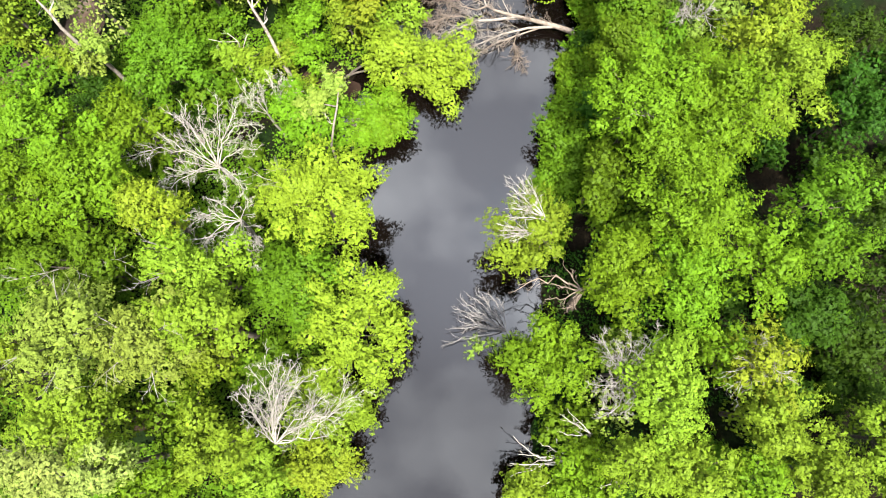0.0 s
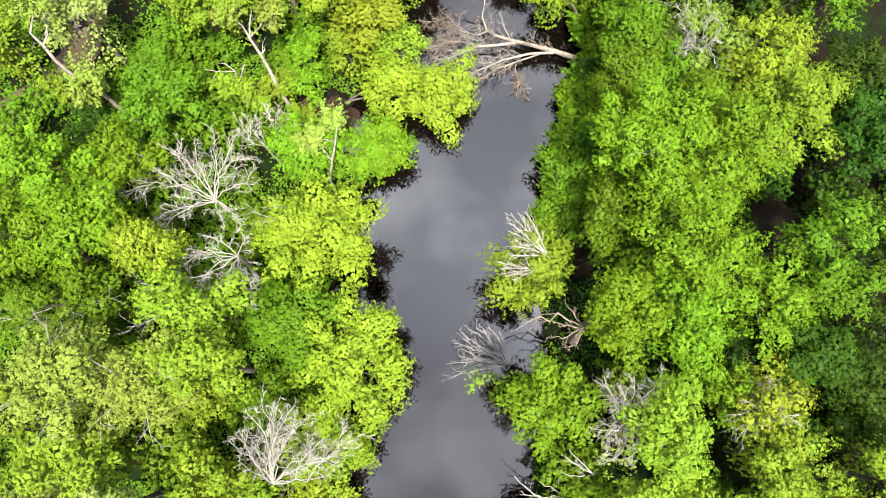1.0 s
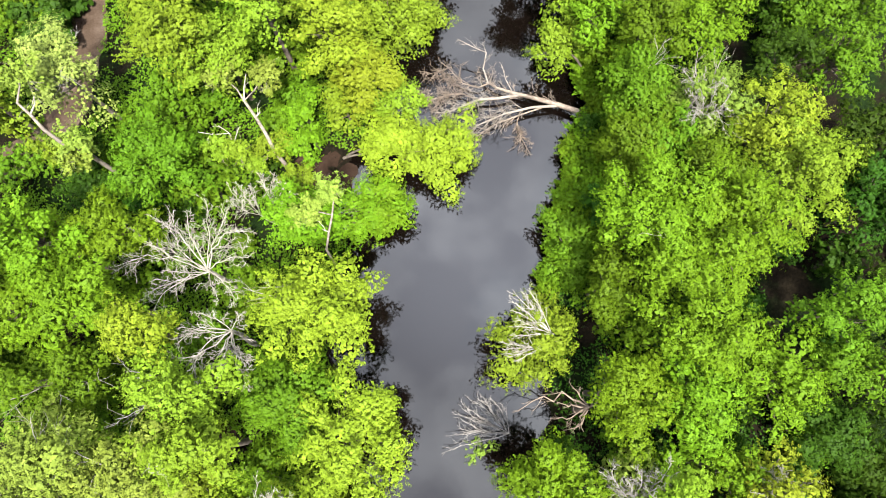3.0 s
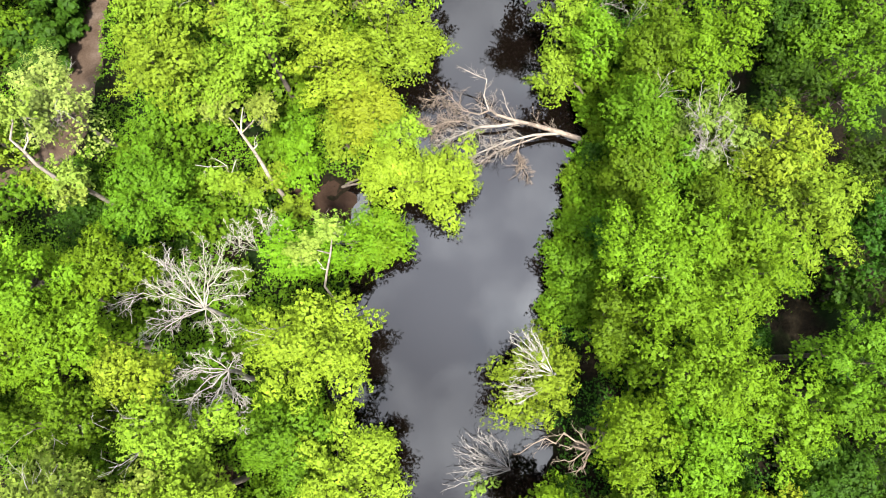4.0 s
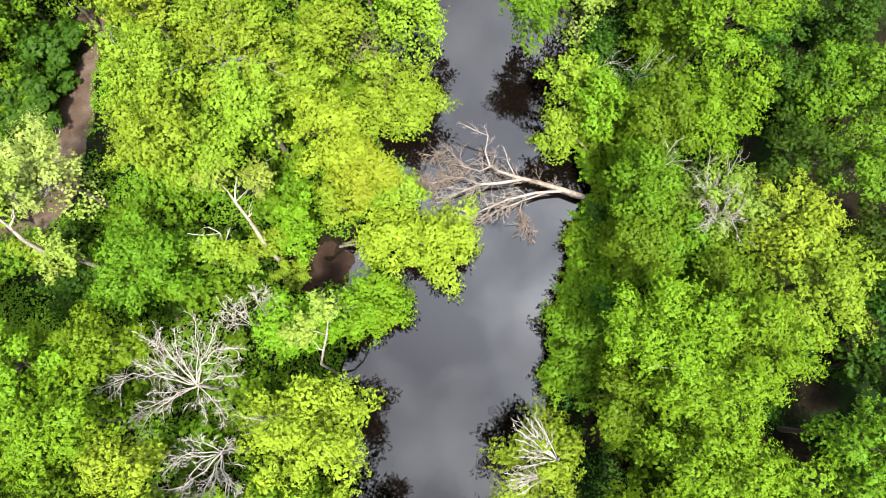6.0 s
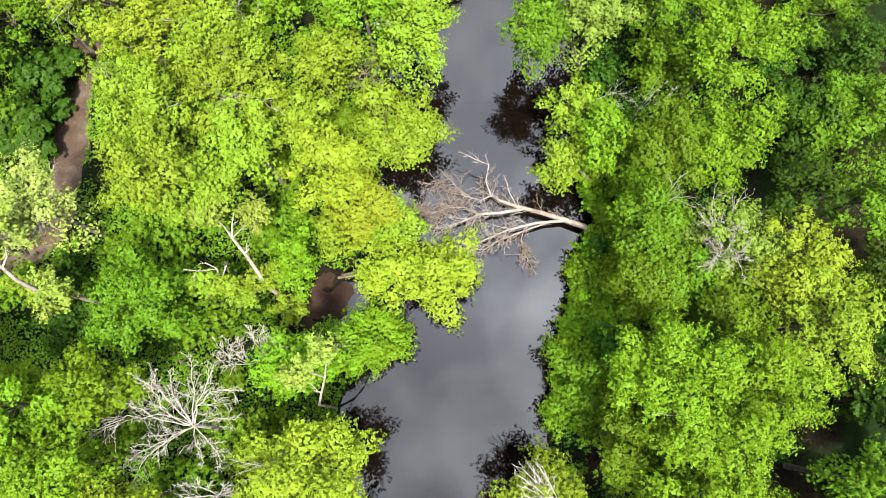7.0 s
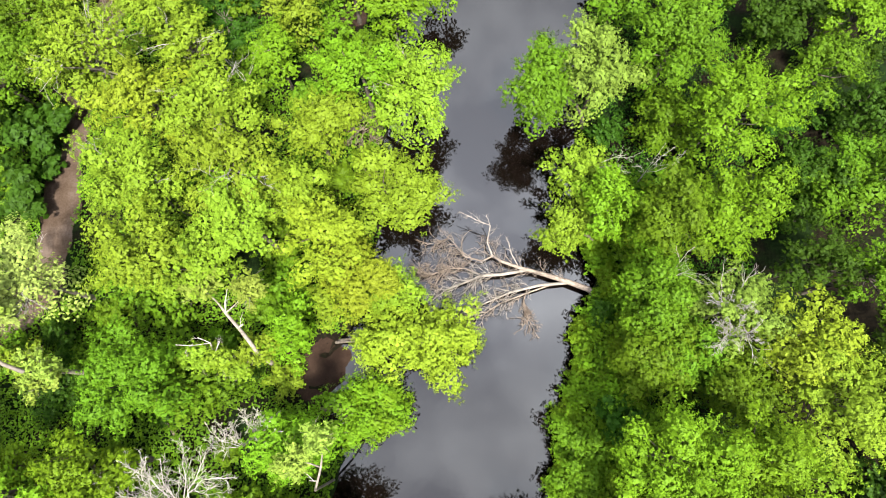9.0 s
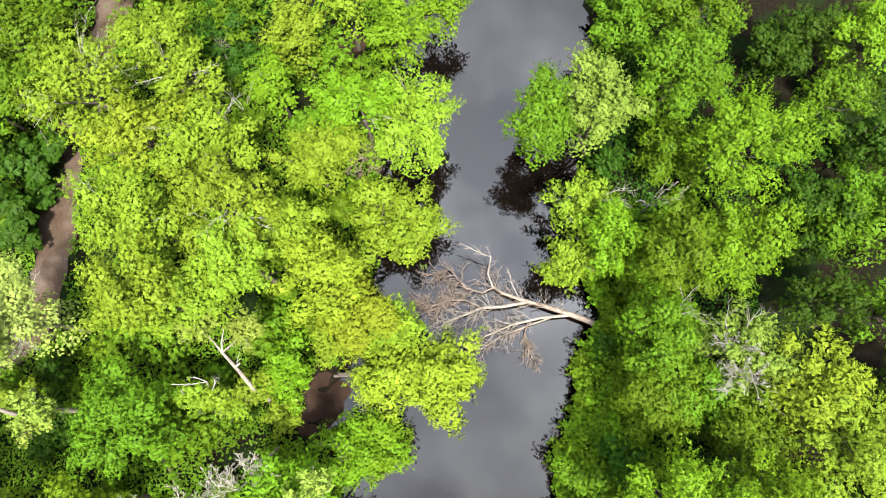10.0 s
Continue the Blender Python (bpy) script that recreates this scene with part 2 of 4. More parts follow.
def leaf_tips(centres, normals, size, rng):
    """Small pointed leaves, three corners each."""
    n = len(centres)
    nrm = normals / (np.linalg.norm(normals, axis=1)[:, None] + 1e-9)
    t = rng.normal(size=(n, 3))
    t -= (t * nrm).sum(1)[:, None] * nrm
    t /= np.linalg.norm(t, axis=1)[:, None] + 1e-9
    b = np.cross(nrm, t)
    s = (size * rng.uniform(0.7, 1.3, n))[:, None]
    v = np.stack([centres - t * s * 0.4 - b * s * 0.42, centres - t * s * 0.4 + b * s * 0.42, centres + t * s * 0.75 - nrm * s * 0.12], 1)
    return v.reshape(-1, 3), np.arange(3 * n, dtype=np.int32).reshape(-1, 3)


def sphere_ways(n, rng, low=-0.5):
    """n even but jittered directions, none pointing further down than low."""
    i = np.arange(n) + 0.5
    z = low + (1 - low) * (1 - i / n)
    a = i * 2.39996 + rng.random() * 6.28
    z = np.clip(z + rng.normal(0, 0.06, n), -0.95, 0.99)
    r = np.sqrt(1 - z * z)
    return np.stack([r * np.cos(a), r * np.sin(a), z], 1)


def lobed_crown(rx, ry, rz, rng, leaf=0.135, lush=1.0, lobe=0.34, ragged=0.3, spray=1.0):
    """Leaves of a crown about its middle: boughs that reach outward, sprays on the boughs, leaves on the sprays. Also gives the boughs' middles."""
    mean = (rx * ry * rz) ** (1 / 3)
    size = min(max(lobe * mean, 0.5), 1.3)
    n_lobes = int(np.clip(1.9 * (mean / size) ** 2, 7, 36))
    ways = sphere_ways(n_lobes, rng, -0.3) + rng.normal(0, 0.16, (n_lobes, 3))
    ways /= np.linalg.norm(ways, axis=1)[:, None]
    reach = rng.uniform(0.74 - ragged, 1.0 + 0.4 * ragged, n_lobes)
    radii = size * rng.uniform(0.5, 1.08, n_lobes)
    # a few large bulges make the outline uneven
    bulge = rng.normal(size=(4, 3)) * np.array([1, 1, 0.5])
    bulge /= np.linalg.norm(bulge, axis=1)[:, None]
    reach = reach * (0.9 + 0.18 * np.max(np.maximum(ways @ bulge.T, 0) ** 3, axis=1))
    mids = ways * (reach * np.maximum(0.35, 1 - radii / mean * 0.6))[:, None] * np.array([rx, ry, rz])
    spots, faces, inner, inner_faces = [], [], [], []
    stretch = rng.uniform(0.35, 1.0, n_lobes)
    squash = np.array([1.0, 1.0, 0.88])
    for c, d, r, e in zip(mids, ways, radii, stretch):
        k = max(int(lush * 44.0 * r * r), 10)
        w = sphere_ways(k, rng, -0.18)
        lump = 1 + 0.16 * np.sin(w @ (rng.normal(size=3) * 3.2) + 6 * rng.random()) + 0.10 * np.sin(w @ (rng.normal(size=3) * 6))
        p = c + (w + e * (w @ d)[:, None] * d) * squash * r * (lump * rng.uniform(0.78, 1.16, k))[:, None]
        deep = np.zeros(k, dtype=bool)
        for c2, r2 in zip(mids, radii):
            if c2 is not c:
                deep |= np.linalg.norm((p - c2) / squash, axis=1) < 0.7 * r2
        spots.append(p[~deep])
        faces.append((w * squash + 0.25 * d)[~deep])
        u = sphere_ways(max(int(lush * 42 * r * r), 10), rng, -0.35)
        inner.append(c + (u + e * (u @ d)[:, None] * d) * squash * r * rng.uniform(0.55, 0.78, (len(u), 1)))
        inner_faces.append(u)
    spots, faces, inner, inner_faces = np.concatenate(spots), np.concatenate(faces), np.concatenate(inner), np.concatenate(inner_faces)
    # a spray is a twig that points outward, with leaves along it
    each = 15
    out = spots / (np.linalg.norm(spots, axis=1)[:, None] + 1e-9) * np.array([1, 1, 0.4])
    twig = faces * 0.5 + out * 0.6 + np.array([0, 0, 0.35]) + rng.normal(0, 0.3, faces.shape)
    twig /= np.linalg.norm(twig, axis=1)[:, None]
    along = rng.uniform(-0.22, 0.24, (len(spots), each, 1)) * rng.uniform(0.7, 1.35, (len(spots), 1, 1)) * spray
    slack = (0.075 - 0.09 * along) * rng.normal(size=(len(spots), each, 3)) * np.array([1, 1, 0.6])
    centres = (spots[:, None] + twig[:, None] * along + slack).reshape(-1, 3)
    tilt = faces * 0.85 + np.array([0, 0, 0.45]) + rng.normal(0, 0.2, faces.shape)
    normals = np.repeat(tilt, each, axis=0) + rng.normal(0, 0.22, (len(spots) * each, 3))
    # thin leaves of the shaded lower side
    k = int(40 * rx * ry * min(lush, 1.0)) + 20
    a, h = rng.uniform(0, 2 * np.pi, k), rng.uniform(-1.9, -0.2, k)
    rad = np.sqrt(rng.uniform(0.12, 1.0, k)) * (0.78 + 0.1 * h)
    skirt = np.stack([np.cos(a) * rad * rx, np.sin(a) * rad * ry, h * rz], 1)
    inner = np.concatenate([inner, skirt])
    inner_faces = np.concatenate([inner_faces, np.stack([np.cos(a), np.sin(a), 0.6 + 0 * a], 1)])
    big = np.where(np.arange(len(inner)) < len(inner) - k, 0.5, 0.34)
    v2, q2 = leaf_quads(inner, inner_faces + rng.normal(0, 0.25, inner.shape) + np.array([0, 0, 0.3]), big, rng)
    v, f3 = leaf_tips(centres, normals, leaf, rng)
    return np.concatenate([v2, v]), q2, f3 + len(v2), mids, radii


# ---- the river, its banks and the ground ----
LEFT_BANK = [(-385.6, -15.9), (-39.4, -11.9), (-6.7, -10.7), (2.9, -9.5), (8.7, -10.1), (15.4, -10.7), (20.2, -9.5), (25.0, -9.7), (28.4, -11.3), (31.3, -10.8), (33.7, -8.9),
             (41.4, -6.9), (52.0, -6.3), (63.5, -4.6), (76.0, -4.2), (114.5, -8.9), (383.7, 29.8)]
RIGHT_BANK = [(-385.6, 4.0), (-39.4, 7.0), (-6.7, 8.3), (2.9, 9.5), (8.7, 9.7), (16.4, 9.7), (24.1, 10.5), (29.9, 11.9), (34.2, 12.8), (37.5, 14.8), (41.4, 14.8), (47.2, 13.3),
              (52.9, 13.3), (62.5, 15.1), (72.2, 16.3), (85.6, 15.9), (114.5, 11.9), (383.7, 51.7)]


def left_bank(y):
    return smooth(y, LEFT_BANK) + 0.35 * np.sin(np.asarray(y) * 0.9) + 0.2 * np.sin(np.asarray(y) * 2.3 + 1)


def right_bank(y):
    return smooth(y, RIGHT_BANK) + 0.35 * np.sin(np.asarray(y) * 0.8 + 2) + 0.2 * np.sin(np.asarray(y) * 2.1)


def ground_z(x, y):
    """Height of the ground: flat wooded banks, a short slope to the water, the river bed."""
    inland = np.maximum(left_bank(y) - x, x - right_bank(y))
    bank = np.clip(inland / 2.2, -1, 1)
    roll = 0.22 * np.sin(x * 0.21 + 1.3 * np.sin(y * 0.13)) + 0.18 * np.sin(y * 0.27 + x * 0.11)
    return np.where(bank < 0, bank * 1.4, bank * bank * (3 - 2 * bank) * (1.0 + roll))


def grid_lines(lo, hi, far, step):
    inner = np.arange(lo, hi + step, step)
    out = [far * s for s in (0.035, 0.06, 0.12, 0.3, 1.0)]
    return np.concatenate([[lo - o for o in reversed(out)], inner, [hi + o for o in out]])


gx, gy = np.meshgrid(grid_lines(-66, 66, 2500, 0.75), grid_lines(-40, 105, 2500, 0.75), indexing="ij")
gv = np.stack([gx, gy, ground_z(gx, gy)], -1).reshape(-1, 3)
ni, nj = gx.shape
ii, jj = np.meshgrid(np.arange(ni - 1), np.arange(nj - 1), indexing="ij")
gq = np.stack([ii * nj + jj, (ii + 1) * nj + jj, (ii + 1) * nj + jj + 1, ii * nj + jj + 1], -1).reshape(-1, 4)
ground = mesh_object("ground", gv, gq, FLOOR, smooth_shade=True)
tagged(ground, "forest floor of brown leaf litter and moss, darkened for canopy shade", "ground", kind="structure")

wy = np.arange(-400, 401, 2.0)
wl_, wr_ = left_bank(wy) - 1.6, right_bank(wy) + 1.6
wv = np.concatenate([np.stack([wl_, wy, 0 * wy], 1), np.stack([wr_, wy, 0 * wy], 1)])
k = len(wy)
wq = np.stack([np.arange(k - 1), np.arange(k - 1) + k, np.arange(1, k) + k, np.arange(1, k)], 1)
water = mesh_object("water", wv, wq, WATER)
tagged(water, "still dark river water mirroring a cloudy sky", "river", kind="structure")

# the dirt track west of the river
TRACK = [(-64, 20.5), (-56, 25), (-50, 28.5), (-46.5, 31.3), (-43.8, 33), (-41, 35.5), (-39.6, 38.5), (-38.9, 43), (-39.3, 50), (-39.6, 56), (-38.9, 60), (-37.5, 67), (-36.5, 78), (-37, 102)]


def track_x(y):
    return smooth(y, [(b, a) for a, b in TRACK])


ty = np.arange(22, 105, 0.5)
tx = np.convolve(np.pad(track_x(ty), 6, mode="edge"), np.ones(13) / 13, mode="valid")
along = np.stack([np.gradient(tx), np.gradient(ty)], 1)
along /= np.linalg.norm(along, axis=1)[:, None]
rows_v = []
for s in np.linspace(-1, 1, 9):
    half = 2.0 + 0.25 * np.sin(ty * 0.7) + 0.2 * np.sin(ty * 1.9 + 2)
    px_, py_ = tx + along[:, 1] * s * half, ty - along[:, 0] * s * half
    rut = -0.05 * math.exp(-((abs(s) - 0.5) / 0.16) ** 2)
    rows_v.append(np.stack([px_, py_, ground_z(px_, py_) + 0.10 * (1 - abs(s) ** 6) - 0.03 + rut], 1))
k = len(ty)
pi, pj = np.meshgrid(np.arange(8), np.arange(k - 1), indexing="ij")
pq = np.stack([pi * k + pj, (pi + 1) * k + pj, (pi + 1) * k + pj + 1, pi * k + pj + 1], -1).reshape(-1, 4)
track = mesh_object("dirt_track", np.concatenate(rows_v), pq, DIRT, smooth_shade=True)
tagged(track, "unpaved brown dirt track with two worn ruts through the wood", "path", kind="structure")


# ---- trees ----
def ashore(x, y, margin=0.9):
    """The nearest place on dry land."""
    lo, hi = float(left_bank(y)) - margin, float(right_bank(y)) + margin
    if lo < x < hi:
        return lo if x - lo < hi - x else hi
    return x


CROWNS = []
WORDS = {"yellow": "yellow-green", "lime": "lime-green", "bright": "bright green", "mid": "mid-green", "deep": "deep green", "dark": "dark green", "olive": "olive-green",
         "pale": "pale silvery green", "sage": "grey-green"}


def broadleaf_tree(x, y, top, rx, ry, tone, seed, lush=1.0, leaf=0.135, lobe=0.34, ragged=0.3, deep=0.95, bark=None, lean=(0, 0), bare=0, spray=1.0):
    """A standing tree: crown about (x, y) with its top at that height, trunk and limbs below it."""
    rng = np.random.default_rng(seed)
    bx = ashore(x * 0.985 - lean[0] + rng.normal(0, 0.3), y - lean[1] + rng.normal(0, 0.3))
    by = y - lean[1]
    bz = float(ground_z(bx, by))
    rz = deep * (rx + ry) / 2
    zc = top - rz
    CROWNS.append((x, y, (rx + ry) / 2))
    tree = new("tree")
    tree.location = (bx, by, bz - 0.1)
    v, q, f3, mids, radii = lobed_crown(rx, ry, rz, rng, leaf, lush, lobe, ragged, spray)
    off = np.array([x - bx, y - by, zc - bz])
    low = v[:, 2] + zc < bz + 0.4
    v[low, 2] = bz + 0.4 - zc + 0.3 * rng.random(int(low.sum()))
    tubes = Tubes()
    thick = 0.05 + 0.011 * top
    fork = off * np.array([0.55, 0.55, 1.0]) - np.array([0, 0, rz * 0.55])
    fork[2] = max(fork[2], 0.35 * top)
    stem = np.array([[0, 0, 0], fork * np.array([0.2, 0.2, 0.35]), fork * np.array([0.55, 0.55, 0.7]), fork])
    tubes.add(stem, [thick * 1.5, thick * 1.05, thick * 0.9, thick * 0.75], 8)
    for c, r in zip(mids, radii):
        end = off + c * 0.93
        mid = fork * 0.45 + end * 0.55 + rng.normal(0, 0.2, 3) - np.array([0, 0, 0.15 * r])
        tubes.add([fork, mid, end], [thick * 0.45, thick * 0.25, 0.03], 5)
    tubes.make("trunk", bark or BARK, tree)
    mesh_object("crown", v + off, q, LEAF[tone], tree, tris=f3)
    for k in range(bare):
        twigs = Tubes()
        a = rng.uniform(0, 2 * np.pi)
        way = np.array([math.cos(a) * rx, math.sin(a) * ry, rz * rng.uniform(0.35, 1.0)])
        tip = off + way * rng.uniform(0.8, 0.95)
        grow(twigs, off + way * 0.25, tip - off - way * 0.25, np.linalg.norm(way) * 0.72, 0.045, 2, rng, 4, 0.0, 0.2, 0.013, (0.3, 0.8))
        twigs.make("bare_branch", GREY_WOOD, tree, "bare pale dead branch")
    river = min(abs(bx - float(left_bank(by))), abs(bx - float(right_bank(by)))) < 4
    size = "tall " if top > 13.5 and bare < 2 else "low " if top < 8 else ""
    state = "with dead twigs" if bare > 1 else "with thin foliage" if lush < 0.6 else "in full leaf"
    tagged(tree, "%s%s broadleaf tree %s %s" % (size, WORDS[tone], state, "by the river" if river else "in the wood"), "tree",
           "trees of the west bank" if x < 0 else "trees of the east bank")
    return tree

# ---- the wood, tree by tree: place, height of the top, radii, colour, seed ----
broadleaf_tree(-33.0, 20.9, 16.5, 4.5, 3.0, "bright", 101)
broadleaf_tree(-27.3, 22.3, 14, 4.0, 2.5, "bright", 102)
broadleaf_tree(-28.7, 16.4, 15.8, 3.8, 3.7, "bright", 103)
broadleaf_tree(-35.7, 15.3, 14, 3.4, 3.4, "bright", 104)
broadleaf_tree(-23.5, 13.7, 16.1, 2.7, 2.5, "yellow", 105)
broadleaf_tree(-31.0, 9.9, 13.3, 4.9, 3.1, "mid", 106, bare=3)
broadleaf_tree(-20.2, 9.2, 15.5, 4.5, 2.9, "lime", 107, bare=2)
broadleaf_tree(-19.2, 4.6, 15.9, 3.9, 3.0, "lime", 108)
broadleaf_tree(-28.6, 3.7, 17.2, 3.9, 4.2, "olive", 109, bare=3)
broadleaf_tree(-22.8, 3.1, 15.9, 4.3, 4.0, "olive", 110, bare=4)
broadleaf_tree(-19.7, 2.7, 11, 2.3, 3.1, "lime", 111)
broadleaf_tree(-12.9, 8.3, 11.7, 4.5, 4.2, "mid", 112)
broadleaf_tree(-10.4, 16.3, 14.2, 5.7, 4.3, "yellow", 113, bare=2)
broadleaf_tree(-12.0, 24.0, 12, 4.0, 2.7, "bright", 114)
broadleaf_tree(-6.1, 26.5, 5.2, 3.0, 3.2, "bright", 115, bare=2)
broadleaf_tree(-7.5, 5.3, 12, 5.1, 5.4, "yellow", 116)
broadleaf_tree(-9.9, -2.0, 8, 5.2, 3.8, "lime", 117)
broadleaf_tree(-28.1, -2.8, 14, 5.0, 2.8, "lime", 118)
broadleaf_tree(-29.9, -6.5, 14, 3.4, 3.1, "pale", 119, bare=2)
broadleaf_tree(-25.3, -6.1, 14, 2.6, 2.7, "pale", 120)
broadleaf_tree(-18.4, -4.7, 12, 3.8, 3.1, "lime", 121)
broadleaf_tree(-15.6, -6.9, 7.5, 2.7, 2.9, "lime", 122)
broadleaf_tree(-11.2, -6.7, 6.5, 3.6, 3.6, "yellow", 123)
broadleaf_tree(-22.8, -7.9, 11, 2.4, 2.2, "bright", 124)
broadleaf_tree(-44.1, 35.5, 6, 1.9, 1.8, "lime", 125)
broadleaf_tree(-36.2, 31.0, 8.5, 2.3, 1.5, "lime", 126, lush=0.5)
broadleaf_tree(-25.6, 29.3, 12.5, 4.4, 4.5, "mid", 127)
broadleaf_tree(-13.2, 33.5, 8.9, 1.9, 3.8, "bright", 128)
broadleaf_tree(-34.8, 28.8, 6, 3.3, 2.7, "deep", 129)
broadleaf_tree(-34.6, 22.5, 11, 1.9, 2.2, "bright", 130)
broadleaf_tree(-5.4, 33.1, 7.1, 3.7, 4.0, "yellow", 131)
broadleaf_tree(-0.7, 32.9, 5.6, 4.5, 4.3, "yellow", 132)
broadleaf_tree(17.5, 31.0, 12.1, 3.2, 3.5, "mid", 133)
broadleaf_tree(17.1, 23.3, 17.2, 4.7, 4.0, "bright", 134, spray=1.5)
broadleaf_tree(23.6, 22.3, 17, 4.8, 5.7, "bright", 135, spray=1.5)
broadleaf_tree(18.9, 18.8, 16.3, 4.5, 3.3, "bright", 136, bare=1, spray=1.5)
broadleaf_tree(30.8, 27.6, 14.8, 4.2, 5.1, "lime", 137)
broadleaf_tree(12.4, 22.4, 5.6, 3.2, 4.1, "mid", 138)
broadleaf_tree(14.7, 18.3, 11, 2.6, 3.6, "mid", 139)
broadleaf_tree(7.8, 13.3, 11.4, 3.2, 4.0, "lime", 140, lush=1.15, ragged=0.15)
broadleaf_tree(14.1, 8.9, 15.2, 2.7, 4.6, "bright", 141)
broadleaf_tree(20.0, 13.6, 16.3, 5.0, 3.5, "bright", 142, spray=1.5)
broadleaf_tree(20.1, 8.4, 14, 3.9, 4.2, "bright", 143)
broadleaf_tree(26.4, 10.1, 13.7, 2.8, 4.4, "bright", 144)
broadleaf_tree(32.0, 15.3, 14.7, 4.0, 2.6, "mid", 145, ragged=0.45, lush=0.85)
broadleaf_tree(32.8, 10.9, 13, 3.5, 3.0, "mid", 146, ragged=0.45, lush=0.85)
broadleaf_tree(31.2, 5.8, 11.1, 2.9, 3.1, "dark", 147)
broadleaf_tree(35.5, 3.1, 10, 2.6, 3.6, "dark", 148, ragged=0.5, lobe=0.3, lush=0.85)
broadleaf_tree(8.4, 1.7, 13.1, 4.1, 4.0, "bright", 149, lobe=0.35)
broadleaf_tree(15.1, 0.9, 11, 3.2, 4.5, "olive", 150, lush=0.35)
broadleaf_tree(17.1, -0.3, 15.4, 3.1, 4.5, "lime", 151)
broadleaf_tree(23.0, 2.9, 11, 1.7, 2.8, "bright", 152)
broadleaf_tree(25.1, 1.9, 13, 3.0, 3.6, "yellow", 153, lush=0.75, bare=4)
broadleaf_tree(26.2, -2.6, 13, 3.3, 3.1, "lime", 154)
broadleaf_tree(12.5, -4.9, 6, 2.3, 2.5, "bright", 155)
broadleaf_tree(15.6, -6.1, 12, 3.3, 2.8, "lime", 156)
broadleaf_tree(20.2, -6.6, 12, 2.8, 3.1, "lime", 157)
broadleaf_tree(25.0, -6.9, 11, 2.2, 2.9, "bright", 158)
broadleaf_tree(29.0, -6.7, 13, 3.4, 3.2, "lime", 159)
broadleaf_tree(36.6, 0.0, 7, 3.3, 3.6, "dark", 160)
broadleaf_tree(7.4, -8.8, 6, 3.0, 2.5, "lime", 161)
broadleaf_tree(11.6, -8.2, 8, 2.9, 2.6, "bright", 162)
broadleaf_tree(38.7, 31.7, 12, 4.1, 3.0, "dark", 163, ragged=0.5, lobe=0.3, lush=0.85)
broadleaf_tree(38.8, 25.4, 11, 3.3, 4.0, "deep", 164, ragged=0.5, lobe=0.3, lush=0.85)
broadleaf_tree(38.4, 15.7, 13, 2.9, 3.9, "dark", 165)
broadleaf_tree(43.1, 28.7, 13, 3.7, 5.3, "deep", 166, ragged=0.5, lobe=0.3, lush=0.85)
broadleaf_tree(38.4, 7.8, 12, 2.9, 4.3, "dark", 167)
broadleaf_tree(36.0, -4.3, 12, 2.6, 4.9, "lime", 168)
broadleaf_tree(-38.6, 9.4, 13, 3.1, 4.3, "mid", 169)
broadleaf_tree(-40.3, 22.4, 14, 3.0, 4.0, "bright", 170)
broadleaf_tree(-35.9, 1.1, 14, 2.4, 4.4, "lime", 171)
broadleaf_tree(-30.3, 56.1, 17.5, 4.5, 4.5, "lime", 172, lush=0.7, bark=PALE_BARK, bare=6)
broadleaf_tree(-26.2, 62.2, 14, 3.6, 4.2, "lime", 173)
broadleaf_tree(-23.0, 58.6, 14, 3.2, 3.1, "lime", 174, lush=0.7, bark=PALE_BARK, bare=3)
broadleaf_tree(-38.6, 63.6, 14, 3.9, 3.4, "mid", 175)
broadleaf_tree(-38.7, 57.8, 13, 3.1, 2.8, "mid", 176)
broadleaf_tree(-41.7, 54.1, 5.5, 3.4, 3.2, "deep", 177, leaf=0.45)
broadleaf_tree(-42.6, 47.7, 6, 2.8, 3.4, "deep", 178, leaf=0.4)
broadleaf_tree(-24.6, 51.6, 17.2, 3.9, 3.4, "yellow", 179)
broadleaf_tree(-18.8, 50.8, 17.2, 3.9, 3.2, "lime", 180, bare=2)
broadleaf_tree(-25.6, 45.5, 16, 4.2, 3.9, "lime", 181, bare=2)
broadleaf_tree(-17.3, 45.5, 18.2, 4.6, 3.0, "lime", 182, bare=3)
broadleaf_tree(-15.8, 41.2, 17.6, 2.8, 3.0, "lime", 183)
broadleaf_tree(-12.7, 44.4, 14.9, 3.0, 3.0, "lime", 184)
broadleaf_tree(-24.0, 38.7, 16.9, 3.6, 3.6, "lime", 185)
broadleaf_tree(-20.6, 39.3, 14, 3.9, 3.4, "lime", 186)
broadleaf_tree(-34.9, 37.2, 13.5, 3.2, 4.4, "pale", 187, bark=PALE_BARK, lush=0.85, bare=4)
broadleaf_tree(-14.3, 64.4, 12, 3.3, 3.0, "lime", 189)
broadleaf_tree(-15.9, 59.0, 10.9, 2.0, 2.4, "bright", 190)
broadleaf_tree(-7.5, 55.9, 15.1, 3.7, 2.5, "bright", 191)
broadleaf_tree(-2.8, 55.6, 12.3, 4.6, 4.7, "lime", 192, bare=2)
broadleaf_tree(-9.5, 54.4, 11, 2.2, 2.9, "lime", 193)
broadleaf_tree(-11.5, 51.3, 12.4, 3.3, 2.9, "lime", 194)
broadleaf_tree(-4.7, 46.9, 9, 5.4, 4.2, "lime", 195)
broadleaf_tree(-9.8, 41.0, 14.3, 3.7, 3.9, "yellow", 196)
broadleaf_tree(-7.6, 38.3, 11.9, 3.6, 3.6, "yellow", 197)
broadleaf_tree(-4.9, 37.6, 8, 3.2, 2.8, "lime", 198)
broadleaf_tree(-9.9, 36.3, 8, 2.4, 2.5, "lime", 199)
